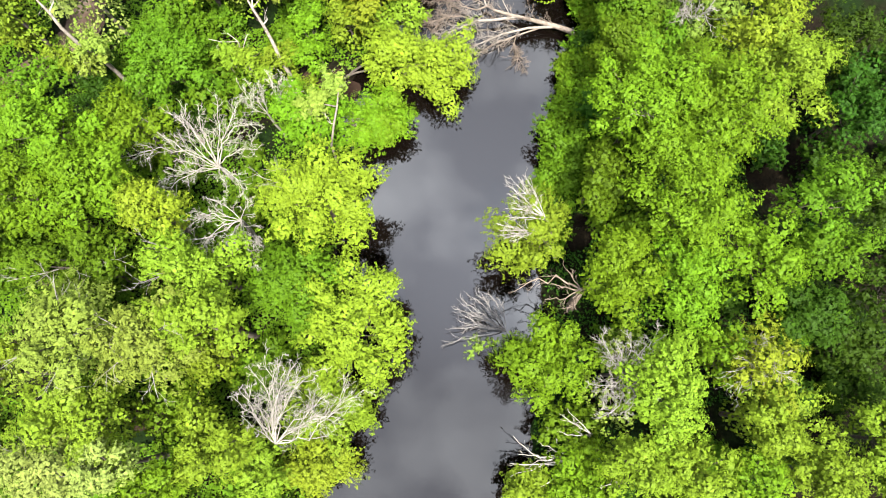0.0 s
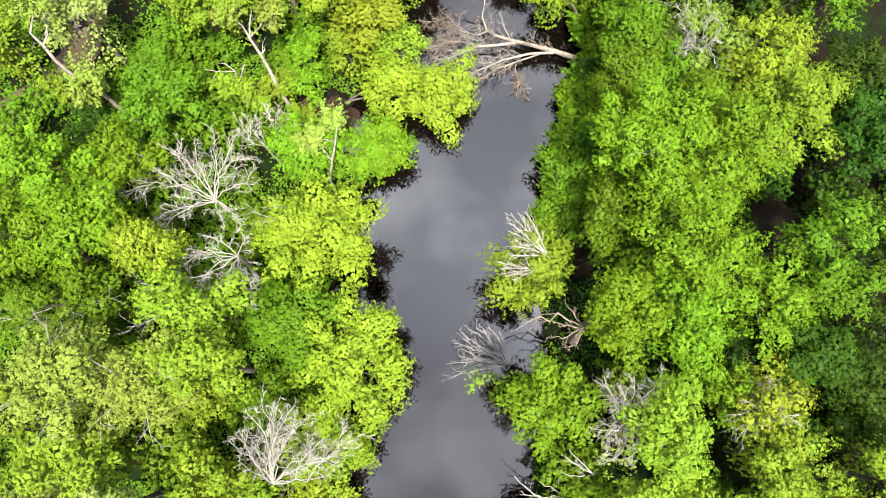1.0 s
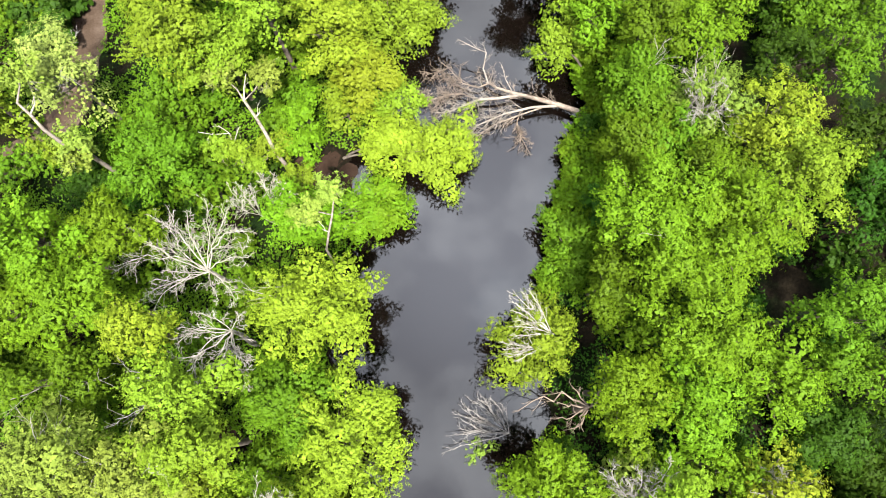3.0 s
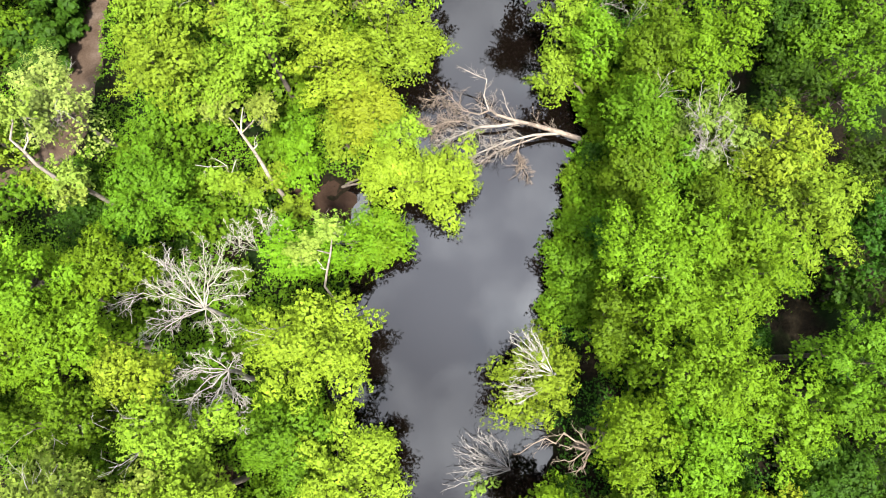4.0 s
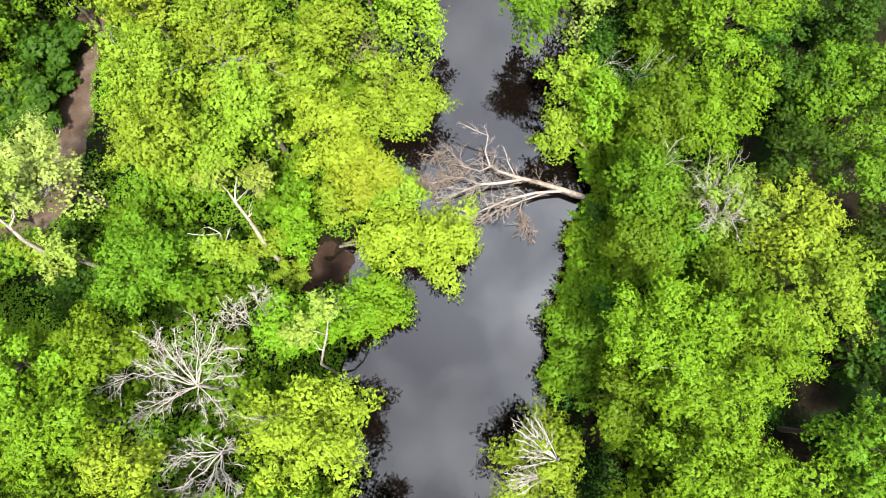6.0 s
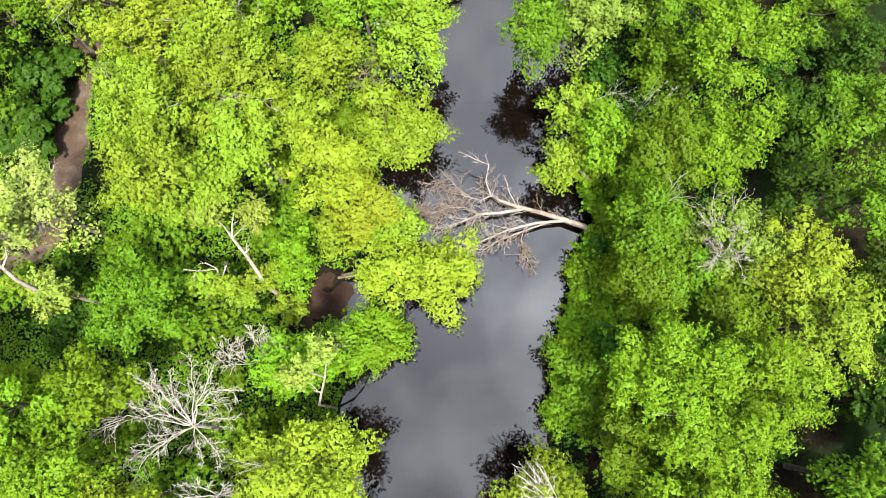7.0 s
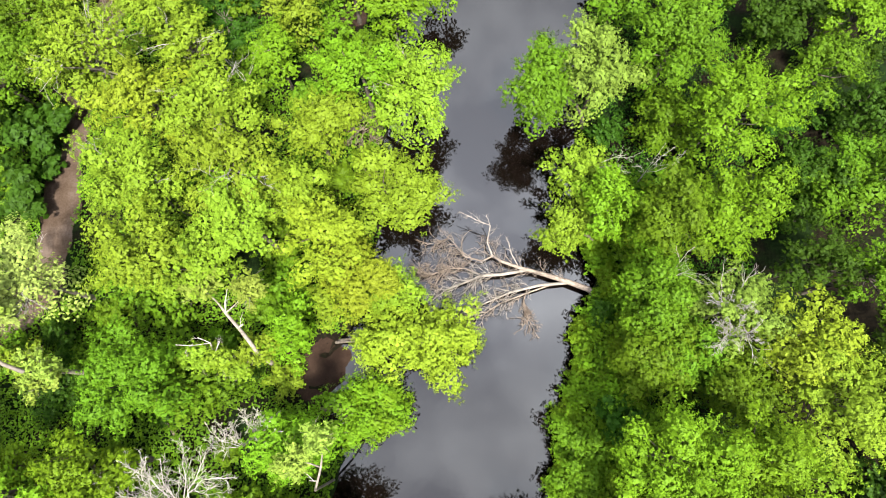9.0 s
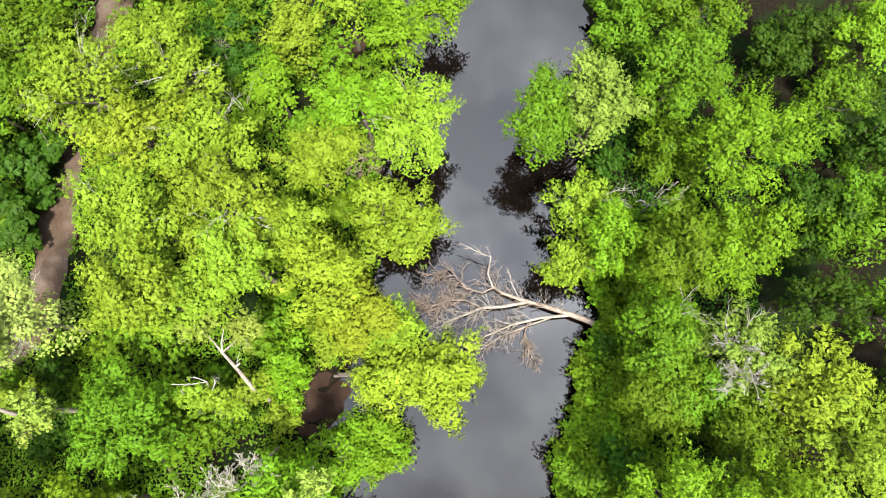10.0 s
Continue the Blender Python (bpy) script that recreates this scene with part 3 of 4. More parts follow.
broadleaf_tree(9.0, 55.7, 13, 3.0, 4.6, "mid", 200, lush=1.2)
broadleaf_tree(13.9, 57.3, 13.5, 3.8, 4.9, "sage", 201)
broadleaf_tree(21.5, 59.6, 14.3, 4.5, 4.4, "mid", 202, spray=1.3)
broadleaf_tree(26.0, 52.6, 15.1, 5.1, 4.9, "bright", 203, spray=1.5)
broadleaf_tree(22.1, 54.2, 8.1, 3.6, 3.4, "mid", 204)
broadleaf_tree(13.0, 48.4, 8.8, 3.8, 3.2, "lime", 205, bare=2)
broadleaf_tree(11.4, 42.9, 8, 2.6, 2.6, "lime", 206)
broadleaf_tree(14.7, 45.1, 10.5, 2.3, 3.3, "bright", 207)
broadleaf_tree(19.6, 43.1, 13, 3.3, 4.1, "mid", 208)
broadleaf_tree(25.7, 44.5, 12.4, 3.8, 4.9, "bright", 209, spray=1.3)
broadleaf_tree(17.8, 36.8, 12.5, 3.7, 3.5, "mid", 210, bare=2)
broadleaf_tree(24.1, 34.8, 12.7, 4.1, 3.7, "sage", 211, bare=4)
broadleaf_tree(31.8, 38.9, 12.5, 3.2, 2.6, "dark", 212, ragged=0.5, lobe=0.3, lush=0.9)
broadleaf_tree(33.8, 56.9, 13.7, 3.1, 3.1, "mid", 213, lush=0.95, lobe=0.36, ragged=0.6)
broadleaf_tree(40.2, 63.6, 12, 3.5, 3.0, "bright", 214)
broadleaf_tree(34.5, 65.9, 8, 3.3, 3.1, "dark", 215, lush=0.95, lobe=0.36, ragged=0.6)
broadleaf_tree(36.9, 47.8, 8.7, 3.4, 3.7, "mid", 216, lush=0.95, lobe=0.36, ragged=0.6)
broadleaf_tree(41.7, 55.1, 8, 3.4, 3.4, "dark", 217, lush=0.95, lobe=0.36, ragged=0.6)
broadleaf_tree(34.5, 44.6, 7, 2.5, 2.0, "dark", 218, lush=0.95, lobe=0.36, ragged=0.6)
broadleaf_tree(40.5, 45.8, 11, 3.1, 4.3, "mid", 219, ragged=0.5, lobe=0.3, lush=0.9)
broadleaf_tree(35.3, 37.6, 14.7, 3.1, 3.1, "mid", 220, ragged=0.5, lobe=0.3, lush=0.9)
broadleaf_tree(18.1, 67.7, 10, 4.0, 3.1, "mid", 221)
broadleaf_tree(24.6, 67.8, 12, 4.7, 2.8, "mid", 222)
broadleaf_tree(-4.2, 65.5, 10, 3.3, 3.3, "bright", 223)
broadleaf_tree(-9.4, 68.1, 12, 2.5, 2.7, "lime", 224)
broadleaf_tree(-23.7, 66.8, 6, 4.0, 6.2, "deep", 225)
broadleaf_tree(-0.5, 69.6, 8, 3.3, 2.1, "bright", 226)
broadleaf_tree(17.4, 32.7, 12.1, 2.7, 3.2, "mid", 227)
broadleaf_tree(-43.7, 57.5, 13, 2.8, 7.2, "mid", 228)
broadleaf_tree(-42.3, 35.1, 13, 3.8, 2.4, "lime", 230)
broadleaf_tree(-16.0, 2.4, 5, 2.7, 2.7, "mid", 231)
broadleaf_tree(-7.0, 26.7, 5.5, 4.1, 3.3, "bright", 232)
broadleaf_tree(29.1, 32.3, 14, 4.2, 3.8, "yellow", 233)

broadleaf_tree(24.1, 28.5, 12, 3.6, 3.0, "mid", 235)
broadleaf_tree(-32.2, 30.4, 5, 2.4, 2.2, "mid", 242)
broadleaf_tree(-36.2, 33.6, 4, 1.8, 1.6, "deep", 243)
broadleaf_tree(-22.9, 38.3, 5, 2.2, 2.0, "mid", 244)
broadleaf_tree(-16.3, 32.1, 7.2, 1.8, 1.6, "lime", 245)
broadleaf_tree(-18.1, 30.4, 5, 1.8, 1.6, "deep", 246)
broadleaf_tree(-24.7, 29.5, 5.5, 2.2, 2.0, "deep", 247)
broadleaf_tree(-20.6, 30.1, 4.5, 1.8, 1.6, "deep", 248)
broadleaf_tree(32.0, 5.7, 9, 2.6, 2.3, "mid", 249)
broadleaf_tree(-35.0, 29.5, 4, 2.2, 2.0, "deep", 250)
broadleaf_tree(-29.7, 27.2, 4, 2.0, 1.8, "deep", 251)
broadleaf_tree(-24.6, 27.1, 4.5, 2.0, 1.8, "deep", 252)
broadleaf_tree(21.0, 31.6, 11.5, 2.8, 2.6, "mid", 255)
broadleaf_tree(33.0, 64.3, 9, 3.0, 2.8, "dark", 260, ragged=0.45)
broadleaf_tree(36.6, 65.4, 10, 3.0, 2.8, "dark", 261, ragged=0.45)
broadleaf_tree(32.5, 54.2, 8, 2.4, 2.3, "deep", 262, ragged=0.45)
broadleaf_tree(38.1, 49.2, 9.5, 3.0, 2.8, "mid", 263, ragged=0.45)
broadleaf_tree(34.2, 49.9, 7.5, 2.4, 2.3, "dark", 264, ragged=0.45)
broadleaf_tree(40.2, 60.1, 9, 3.0, 2.8, "dark", 265, ragged=0.45)
broadleaf_tree(37.7, 48.1, 9, 2.8, 2.7, "dark", 266, ragged=0.45)
broadleaf_tree(35.2, 56.0, 8, 2.8, 2.7, "deep", 267, ragged=0.45)
broadleaf_tree(40.2, 54.6, 10, 3.0, 2.8, "dark", 268, ragged=0.45)
broadleaf_tree(40.8, 65.9, 11, 2.8, 2.7, "bright", 269, ragged=0.45)
broadleaf_tree(34.5, 48.3, 7.5, 2.4, 2.3, "dark", 270, ragged=0.45)
broadleaf_tree(40.5, 29.3, 9, 3.0, 2.8, "dark", 271, ragged=0.45)
broadleaf_tree(-14.4, 29.4, 5.5, 1.9, 1.7, "lime", 234)

# ---- understorey: young trees and shrubs in the gaps, leaf cover on the floor ----
def on_land(x, y, margin=0.6):
    return x < float(left_bank(y)) - margin or x > float(right_bank(y)) + margin


def clear_of_path(x, y, margin):
    return y < 20 or abs(x - float(track_x(y))) > margin


# Several are dark gaps left open so the shade-coloured floor shows.
BARE = [(-12.8, 30.5, 3.6), (40.2, 26.1, 4.6), (-39.7, 39.1, 3.2), (-44.8, 33.1, 2.6), (35.2, 10.0, 2.2), (13.2, 15.1, 2.0), (26.3, -3.6, 2.0),
        (34.7, 43.6, 2.6), (35.1, 50.0, 2.2), (-27.6, -3.1, 2.2), (-20.5, 3.6, 2.2), (-41.0, 2.6, 2.0),
        (35.8, 47.2, 5.5), (37.8, 58.7, 6), (35.3, 25.1, 3), (41.7, 41.4, 4), (-11.2, 68.8, 2.8), (-15.9, 61.2, 1.8), (-20.1, 40.2, 1.8), (-20.0, 39.9, 2.0)]   # places with nothing growing: x, y, radius


def bare(x, y):
    return any((x - a) ** 2 + (y - b) ** 2 < c * c for a, b, c in BARE)


fill_rng = np.random.default_rng(7)
shrub_forms = []
for f in range(9):
    tone = ("deep", "mid", "mid", "mid", "deep", "mid", "bright", "deep", "mid")[f]
    height = (3.4, 4.2, 5.2, 3.0, 4.8, 2.4, 4.4, 2.8, 6.0)[f]
    rng = np.random.default_rng(500 + f)
    wide = height * rng.uniform(0.42, 0.6)
    v, q, f3, mids, radii = lobed_crown(wide, wide * rng.uniform(0.8, 1.2), height * 0.42, rng, 0.2, 0.42, 0.36, 0.35)
    v[:, 2] = np.maximum(v[:, 2], -height * 0.56)
    bush = new("shrub")
    tubes = Tubes()
    for c in mids[::2]:
        end = c * 0.9 + np.array([0, 0, height * 0.58])
        tubes.add([rng.normal(0, 0.12, 3) * np.array([1, 1, 0]), end * np.array([0.35, 0.35, 0.55]), end], [0.06, 0.045, 0.02], 4)
    tubes.make("stem", BARK, bush)
    mesh_object("foliage", v + np.array([0, 0, height * 0.58]), q, LEAF[tone], bush, tris=f3)
    tagged(bush, "%s leafy shrub growing in the shade under the trees" % WORDS[tone], "shrub", "shrubs of the undergrowth")
    bush.location = (-60 + f * 3.0, -36, float(ground_z(-60 + f * 3.0, -36)))
    shrub_forms.append(bush)

placed = []
for _ in range(9000):
    x, y = fill_rng.uniform(-58, 58), fill_rng.uniform(-20, 88)
    if not on_land(x, y) or not clear_of_path(x, y, 4.4) or bare(x, y):
        continue
    under = sum(1 for a, b, r in CROWNS if (x - a) ** 2 + (y - b) ** 2 < (0.6 * r) ** 2)
    if under or any((x - a) ** 2 + (y - b) ** 2 < 2.4 ** 2 for a, b in placed):
        continue
    placed.append((x, y))
    if x > 24 and y > 24 and len(placed) % 5:
        continue
    # far-east shrubs use only deep forms, with canopy shade in their leaf colour
    bush = shrub_forms[(1, 2, 8, 5, 2)[len(placed) % 5] if x < 0 else (0, 4, 7)[len(placed) % 3] if x > 24 else len(placed) % 9]
    s = fill_rng.uniform(0.8, 1.3)
    copy_thing(bush, pose(x, y, float(ground_z(x, y)) - 0.05, 0, 0, fill_rng.uniform(0, 360)) @ Matrix.Scale(s, 4))
    if len(placed) >= 280:
        break

def undergrowth(lo, hi, tone, seed, n, label):
    """Low plants on the forest floor between two lines of x: small leaves in uneven patches."""
    rng = np.random.default_rng(seed)
    x, y = rng.uniform(lo, hi, n), rng.uniform(-22, 90, n)
    patchy = np.sin(x * 0.37 + 2 * np.sin(y * 0.23)) + np.sin(y * 0.41 + 1.7 * np.sin(x * 0.19)) + rng.normal(0, 0.4, n)
    keep = (patchy > -1.3) & ((x < left_bank(y) - 0.3) | (x > right_bank(y) + 0.3)) & (np.abs(x - track_x(y)) > 1.6 + 0.5 * np.sin(y * 1.3) * np.sin(y * 0.37) + 0.25 * rng.random(n))
    for a, b, c in BARE:
        keep &= (x - a) ** 2 + (y - b) ** 2 > c * c
    x, y, patchy = x[keep], y[keep], patchy[keep]
    mound = 0.35 + 0.35 * np.sin(x * 1.3 + np.sin(y * 0.9)) * np.sin(y * 1.5 + np.sin(x * 1.1)) + 0.12 * np.sin(x * 3.7) * np.sin(y * 4.1)
    high = np.maximum(mound, 0.05) * 1.5 * rng.uniform(0.6, 1.0, len(x)) + 0.05
    spots = np.stack([x, y, ground_z(x, y) + high], 1)
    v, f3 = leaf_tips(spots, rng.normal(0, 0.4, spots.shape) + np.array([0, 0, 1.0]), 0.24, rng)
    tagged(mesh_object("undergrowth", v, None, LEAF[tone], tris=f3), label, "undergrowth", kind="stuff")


undergrowth(-60, -6, "mid", 11, 230000, "low mid-green plants and ferns covering the western forest floor")
# the deep tone puts the darkness of the eastern gaps into the leaves
undergrowth(8, 31, "deep", 12, 54000, "low green plants of the eastern floor, darkened for canopy shade")

# ---- low growth along the foot of the east bank ----
def bank_shrub(x, y, r, high, tone, seed):
    rng = np.random.default_rng(seed)
    bush = new("bank_shrub")
    bush.location = (x, y, float(ground_z(x, y)))
    v, q, f3, mids, radii = lobed_crown(r, r * rng.uniform(0.9, 1.2), high * 0.55, rng, 0.15, 0.8, 0.5, 0.3)
    v[:, 2] = np.maximum(v[:, 2], -high * 0.48)
    tubes = Tubes()
    for c in mids[::2]:
        end = c * 0.9 + np.array([0, 0, high * 0.5])
        tubes.add([rng.normal(0, 0.15, 3) * np.array([1, 1, 0]), end * np.array([0.4, 0.4, 0.5]), end], [0.05, 0.035, 0.015], 4)
    tubes.make("stem", BARK, bush)
    mesh_object("foliage", v + np.array([0, 0, high * 0.5]), q, LEAF[tone], bush, tris=f3)
    tagged(bush, "low %s bush hanging over the water's edge" % WORDS[tone], "shrub", "bushes along the river's edge")


edge_rng = np.random.default_rng(90)
for i in range(28):
    y = 19.5 + i * 1.0
    bank_shrub(float(right_bank(y)) + edge_rng.uniform(0.5, 1.2), y, edge_rng.uniform(1.2, 1.7), edge_rng.uniform(1.3, 2.2), "bright", 200 + i)
    if i % 2 == 0:
        bank_shrub(float(right_bank(y)) + edge_rng.uniform(2.6, 3.6), y, edge_rng.uniform(1.6, 2.2), edge_rng.uniform(2.2, 3.4), "bright" if i % 4 else "mid", 240 + i)
    if y > 24:
        bank_shrub(float(right_bank(y)) + edge_rng.uniform(4.2, 7.0), y, edge_rng.uniform(1.7, 2.3), edge_rng.uniform(3.6, 5.6), "bright" if i % 3 else "mid", 280 + i)

bank_shrub(3.3, 3.7, 1.3, 1.9, "sage", 320)

# ---- the mud bank by the inlet ----
def soil_patch(name, x, y, rx, ry, label, category):
    """An uneven patch of bare soil that follows the ground."""
    mr, ma = np.meshgrid(np.linspace(0, 1, 10), np.linspace(0, 2 * np.pi, 49)[:-1], indexing="ij")
    edge = 1 + 0.10 * np.sin(3 * ma + x) + 0.07 * np.sin(7 * ma + y)
    mx, my = x + mr * edge * rx * np.cos(ma), y + mr * edge * ry * np.sin(ma)
    mz = np.maximum(ground_z(mx, my), 0.03) + 0.06 - 0.1 * mr ** 4 + 0.03 * np.sin(mx * 2.1) * np.sin(my * 2.7)
    mi, mj = np.meshgrid(np.arange(9), np.arange(48), indexing="ij")
    mq = np.stack([mi * 48 + mj, (mi + 1) * 48 + mj, (mi + 1) * 48 + (mj + 1) % 48, mi * 48 + (mj + 1) % 48], -1).reshape(-1, 4)
    patch = mesh_object(name, np.stack([mx, my, mz], -1).reshape(-1, 3), mq, MUD, smooth_shade=True)
    tagged(patch, label, category, kind="structure")


soil_patch("mud_bank", -12.6, 30.5, 3.5, 3.0, "bare wet brown mud bank sloping to the river inlet", "mud")
for x, y, rx, ry in ((-20.5, 3.8, 1.6, 3.2), (-27.2, -3.0, 2.6, 1.6), (-11.0, 68.8, 2.6, 2.0), (-11.1, 49.7, 1.6, 2.4)):
    soil_patch("bare_soil", x, y, rx, ry, "bare brown soil with leaf litter between the trees", "soil")


# ---- dead trees ----
def dead_tree(base, hub, seed, limbs, reach, aim=(0, 0, 0.6), fan=1.2, wood=None, forks=5, depth=3, thick=0.2, lift=0.02, thin=0.015, splay=(0.35, 0.85), spread=(1, 1, 0),
              label="bleached bare dead tree with spreading branches", name="dead_tree"):
    """A dead tree: a trunk from its base to its hub, and from the hub bare limbs that fan out about the way aim."""
    rng = np.random.default_rng(seed)
    bx, by, bz = base
    hub = np.array(hub, dtype=float) - np.array([bx, by, bz])
    tree = new(name)
    tree.location = (bx, by, bz)
    wood = wood or DEAD_WOOD
    stem = Tubes()
    mid = hub * 0.5 + rng.normal(0, 0.12, 3)
    stem.add([[0, 0, -0.2], hub * 0.2, mid, hub], [thick * 1.35, thick * 1.1, thick * 0.95, thick * 0.8], 8)
    stem.make("trunk", wood, tree)
    aim = np.array(aim, dtype=float)
    for k in range(limbs):
        a = 2 * np.pi * (k + 0.6 * rng.random()) / limbs
        side = np.array([math.cos(a), math.sin(a), math.sin(a)]) * np.array(spread)
        way = aim + side * fan
        way = way / np.linalg.norm(way)
        tubes = Tubes()
        start = hub * (1 - 0.3 * rng.random())
        grow(tubes, start, way, reach * rng.uniform(0.75, 1.1), thick * rng.uniform(0.26, 0.42), depth, rng, forks, lift, 0.2, thin, splay)
        tubes.make("limb", wood, tree)
    tagged(tree, label, "dead tree", "dead trees of the wood")
    return tree


def root(x, y):
    return (x, y, float(ground_z(x, y)))


def bare_tree(base, hub, seed, limbs, wood=None, thick=0.16, twigs=9, depth=2, length=0.5, thin=0.014, splay=(0.35, 0.8), arch=0.12, wobble=0.08,
              label="bleached bare dead tree with spreading branches", name="dead_tree"):
    """A dead tree with limbs of its own: each leaves the hub at a bearing (degrees from east), and ends that far out and that much higher, with side branches all along."""
    rng = np.random.default_rng(seed)
    o = np.array(base, dtype=float)
    top = np.array(hub, dtype=float) - o
    tree = new(name)
    tree.location = base
    wood = wood or DEAD_WOOD
    stem = Tubes()
    stem.add([[0, 0, -0.2], top * 0.25 + rng.normal(0, 0.08, 3), top * 0.6 + rng.normal(0, 0.12, 3), top], [thick * 1.4, thick * 1.15, thick, thick * 0.75], 8)
    stem.make("trunk", wood, tree)
    for bearing, reach, rise in limbs:
        a = radians(bearing)
        start = top * rng.uniform(0.9, 1.0)
        end = top + np.array([math.cos(a) * reach, math.sin(a) * reach, rise])
        f = np.linspace(0, 1, 9)[:, None]
        side = np.array([-math.sin(a), math.cos(a), 0.3]) * rng.normal(0, wobble * 1.6) * reach
        line = start + (end - start) * f + 4 * f * (1 - f) * (side + np.array([0, 0, arch * reach])) + rng.normal(0, wobble * 0.35 * reach, (9, 3)) * np.sin(np.pi * f)
        tubes = Tubes()
        r0 = thick * rng.uniform(0.26, 0.38) * min(1, 0.45 + 0.12 * reach)
        tubes.add(line, np.linspace(r0, max(0.25 * r0, thin * 1.2), 9), 6)
        for k in range(twigs):
            g = 0.18 + 0.82 * (k + rng.random()) / twigs
            m = min(int(g * 8), 7)
            p, d = line[m] + (line[m + 1] - line[m]) * (g * 8 - m), line[m + 1] - line[m]
            way = spread(d, rng.uniform(*splay), rng) * np.array([1, 1, 0.75])
            grow(tubes, p, way, reach * length * rng.uniform(0.55, 1.1) * (1.1 - 0.65 * g), max(r0 * (0.42 - 0.25 * g), thin), depth, rng, 4, 0.02, 0.24, thin, splay)
        tubes.make("limb", wood, tree)
    tagged(tree, label, "dead tree", "dead trees of the wood")
    return tree


# the two grey giants standing in a clearing of the west bank
bare_tree(root(-19.6, 18.4), (-20.3, 19.3, 8.5), 21, [(-126, 5.1, 2.4), (-145, 4.7, 2.2), (-177, 6.4, 2.5), (153, 5.4, 2.5), (134, 5.0, 2.7), (118, 4.4, 2.6), (102, 4.2, 2.8),
          (83, 4.9, 2.5), (62, 4.9, 2.5), (33, 5.1, 2.2), (7, 4.3, 2.0), (-43, 4.0, 0.5), (-62, 3.2, 0.5), (-165, 2.3, 2.5)], thick=0.19)
bare_tree(root(-17.8, 13.4), (-17.6, 14.0, 9), 22, [(-151, 5.0, 2), (-159, 3.6, 2.2), (178, 3.1, 2), (-114, 4.5, 1.7), (150, 2.4, 2), (-87, 3.3, 2), (-60, 4.8, 1.5), (-39, 3.3, 2),
          (35, 2.1, 2.3), (-100, 3.6, 2)], thick=0.2)
# bare tops beside them
bare_tree(root(-15.3, 26.4), (-15.0, 25.3, 9.5), 23, [(68, 1.8, 1.5), (25, 1.7, 1.5), (0, 2.0, 1.2), (90, 1.3, 1.7), (110, 1.7, 1.5), (-27, 1.6, 1.2)], thick=0.13, twigs=8, length=0.6)
bare_tree(root(-16.4, 25.2), (-16.0, 24.1, 9), 24, [(141, 2.5, 2), (125, 2.3, 2), (162, 2.3, 1.8), (103, 1.9, 2), (80, 1.4, 2)], thick=0.12, twigs=7, length=0.6)
# white fan of branches near the water
bare_tree(root(-14.4, -5.6), (-14.2, -4.8, 5.5), 25, [(115, 4.4, 6.2), (106, 4.7, 6.5), (96, 6.1, 6.5), (86, 7.1, 6.5), (75, 7.5, 6.5), (64, 7.3, 6.8), (52, 7.5, 6.5), (37, 8.7, 6.2),
          (29, 9.3, 5.8), (20, 6.8, 5.5), (113, 2.8, 6.0), (68, 6.4, 7.2), (36, 7.0, 6.8), (58, 5.6, 7.0), (92, 5.0, 6.8), (45, 6.4, 6.4)], thick=0.17, twigs=11, length=0.36, splay=(0.25, 0.6), arch=0.02, thin=0.012)
# bare fans over the river on the east bank
bare_tree(root(11.2, 13.9), (8.6, 13.6, 10.5), 26, [(143, 4.0, 1.4), (135, 4.1, 1.5), (127, 3.9, 1.3), (119, 3.7, 1.4), (-175, 3.2, 1.3), (152, 3.5, 1.3), (160, 2.9, 1.2), (172, 3.0, 1.4)],
          thick=0.15, twigs=12, depth=1, length=0.4, splay=(0.08, 0.3), wobble=0.02, arch=0.05)
bare_tree(root(11.3, 12.5), (7.9, 12.7, 10.5), 27, [(178, 3.2, 0.8), (-173, 3.2, 0.9), (-166, 3.0, 0.7), (-160, 2.9, 0.7), (-151, 2.6, 0.8)],
          thick=0.14, twigs=12, depth=1, length=0.4, splay=(0.08, 0.3), wobble=0.02, arch=0.05)
# twisted stump-like tree
bare_tree(root(12.5, 7.4), (11.8, 7.9, 8.5), 28, [(-177, 5.9, 0.8), (172, 2.8, 1.0), (132, 2.6, 1.2), (62, 2.6, 1.2), (-30, 1.2, 1.4), (-112, 2.0, 0.8), (-139, 2.6, 0.6), (66, 1.5, 1.8), (-165, 3.4, 0.4)],
          WET_WOOD, 0.34, 5, 1, 0.4, 0.016, (0.3, 0.7), 0.05, 0.09, "twisted brown dead tree with bare limbs over the water")
# pale bare bush standing in the water
bare_tree((6.4, 5.1, -1.0), (6.1, 5.2, 0.4), 29, [(-166, 6.0, 1.2), (160, 5.4, 2.2), (148, 5.2, 2.5), (133, 4.5, 2.8), (120, 3.8, 2.8), (180, 5.3, 1.8), (164, 4.4, 2.4), (148, 3.6, 2.8), (108, 3.0, 2.6),
          (152, 4.9, 2.3), (140, 4.9, 2.2), (126, 4.2, 2.2), (172, 4.8, 2.6)], GREY_WOOD, 0.12, 9, 1, 0.36, 0.013, (0.15, 0.45), 0.06, 0.05,
          "pale grey leafless bush leaning out over the river", "dead_bush")
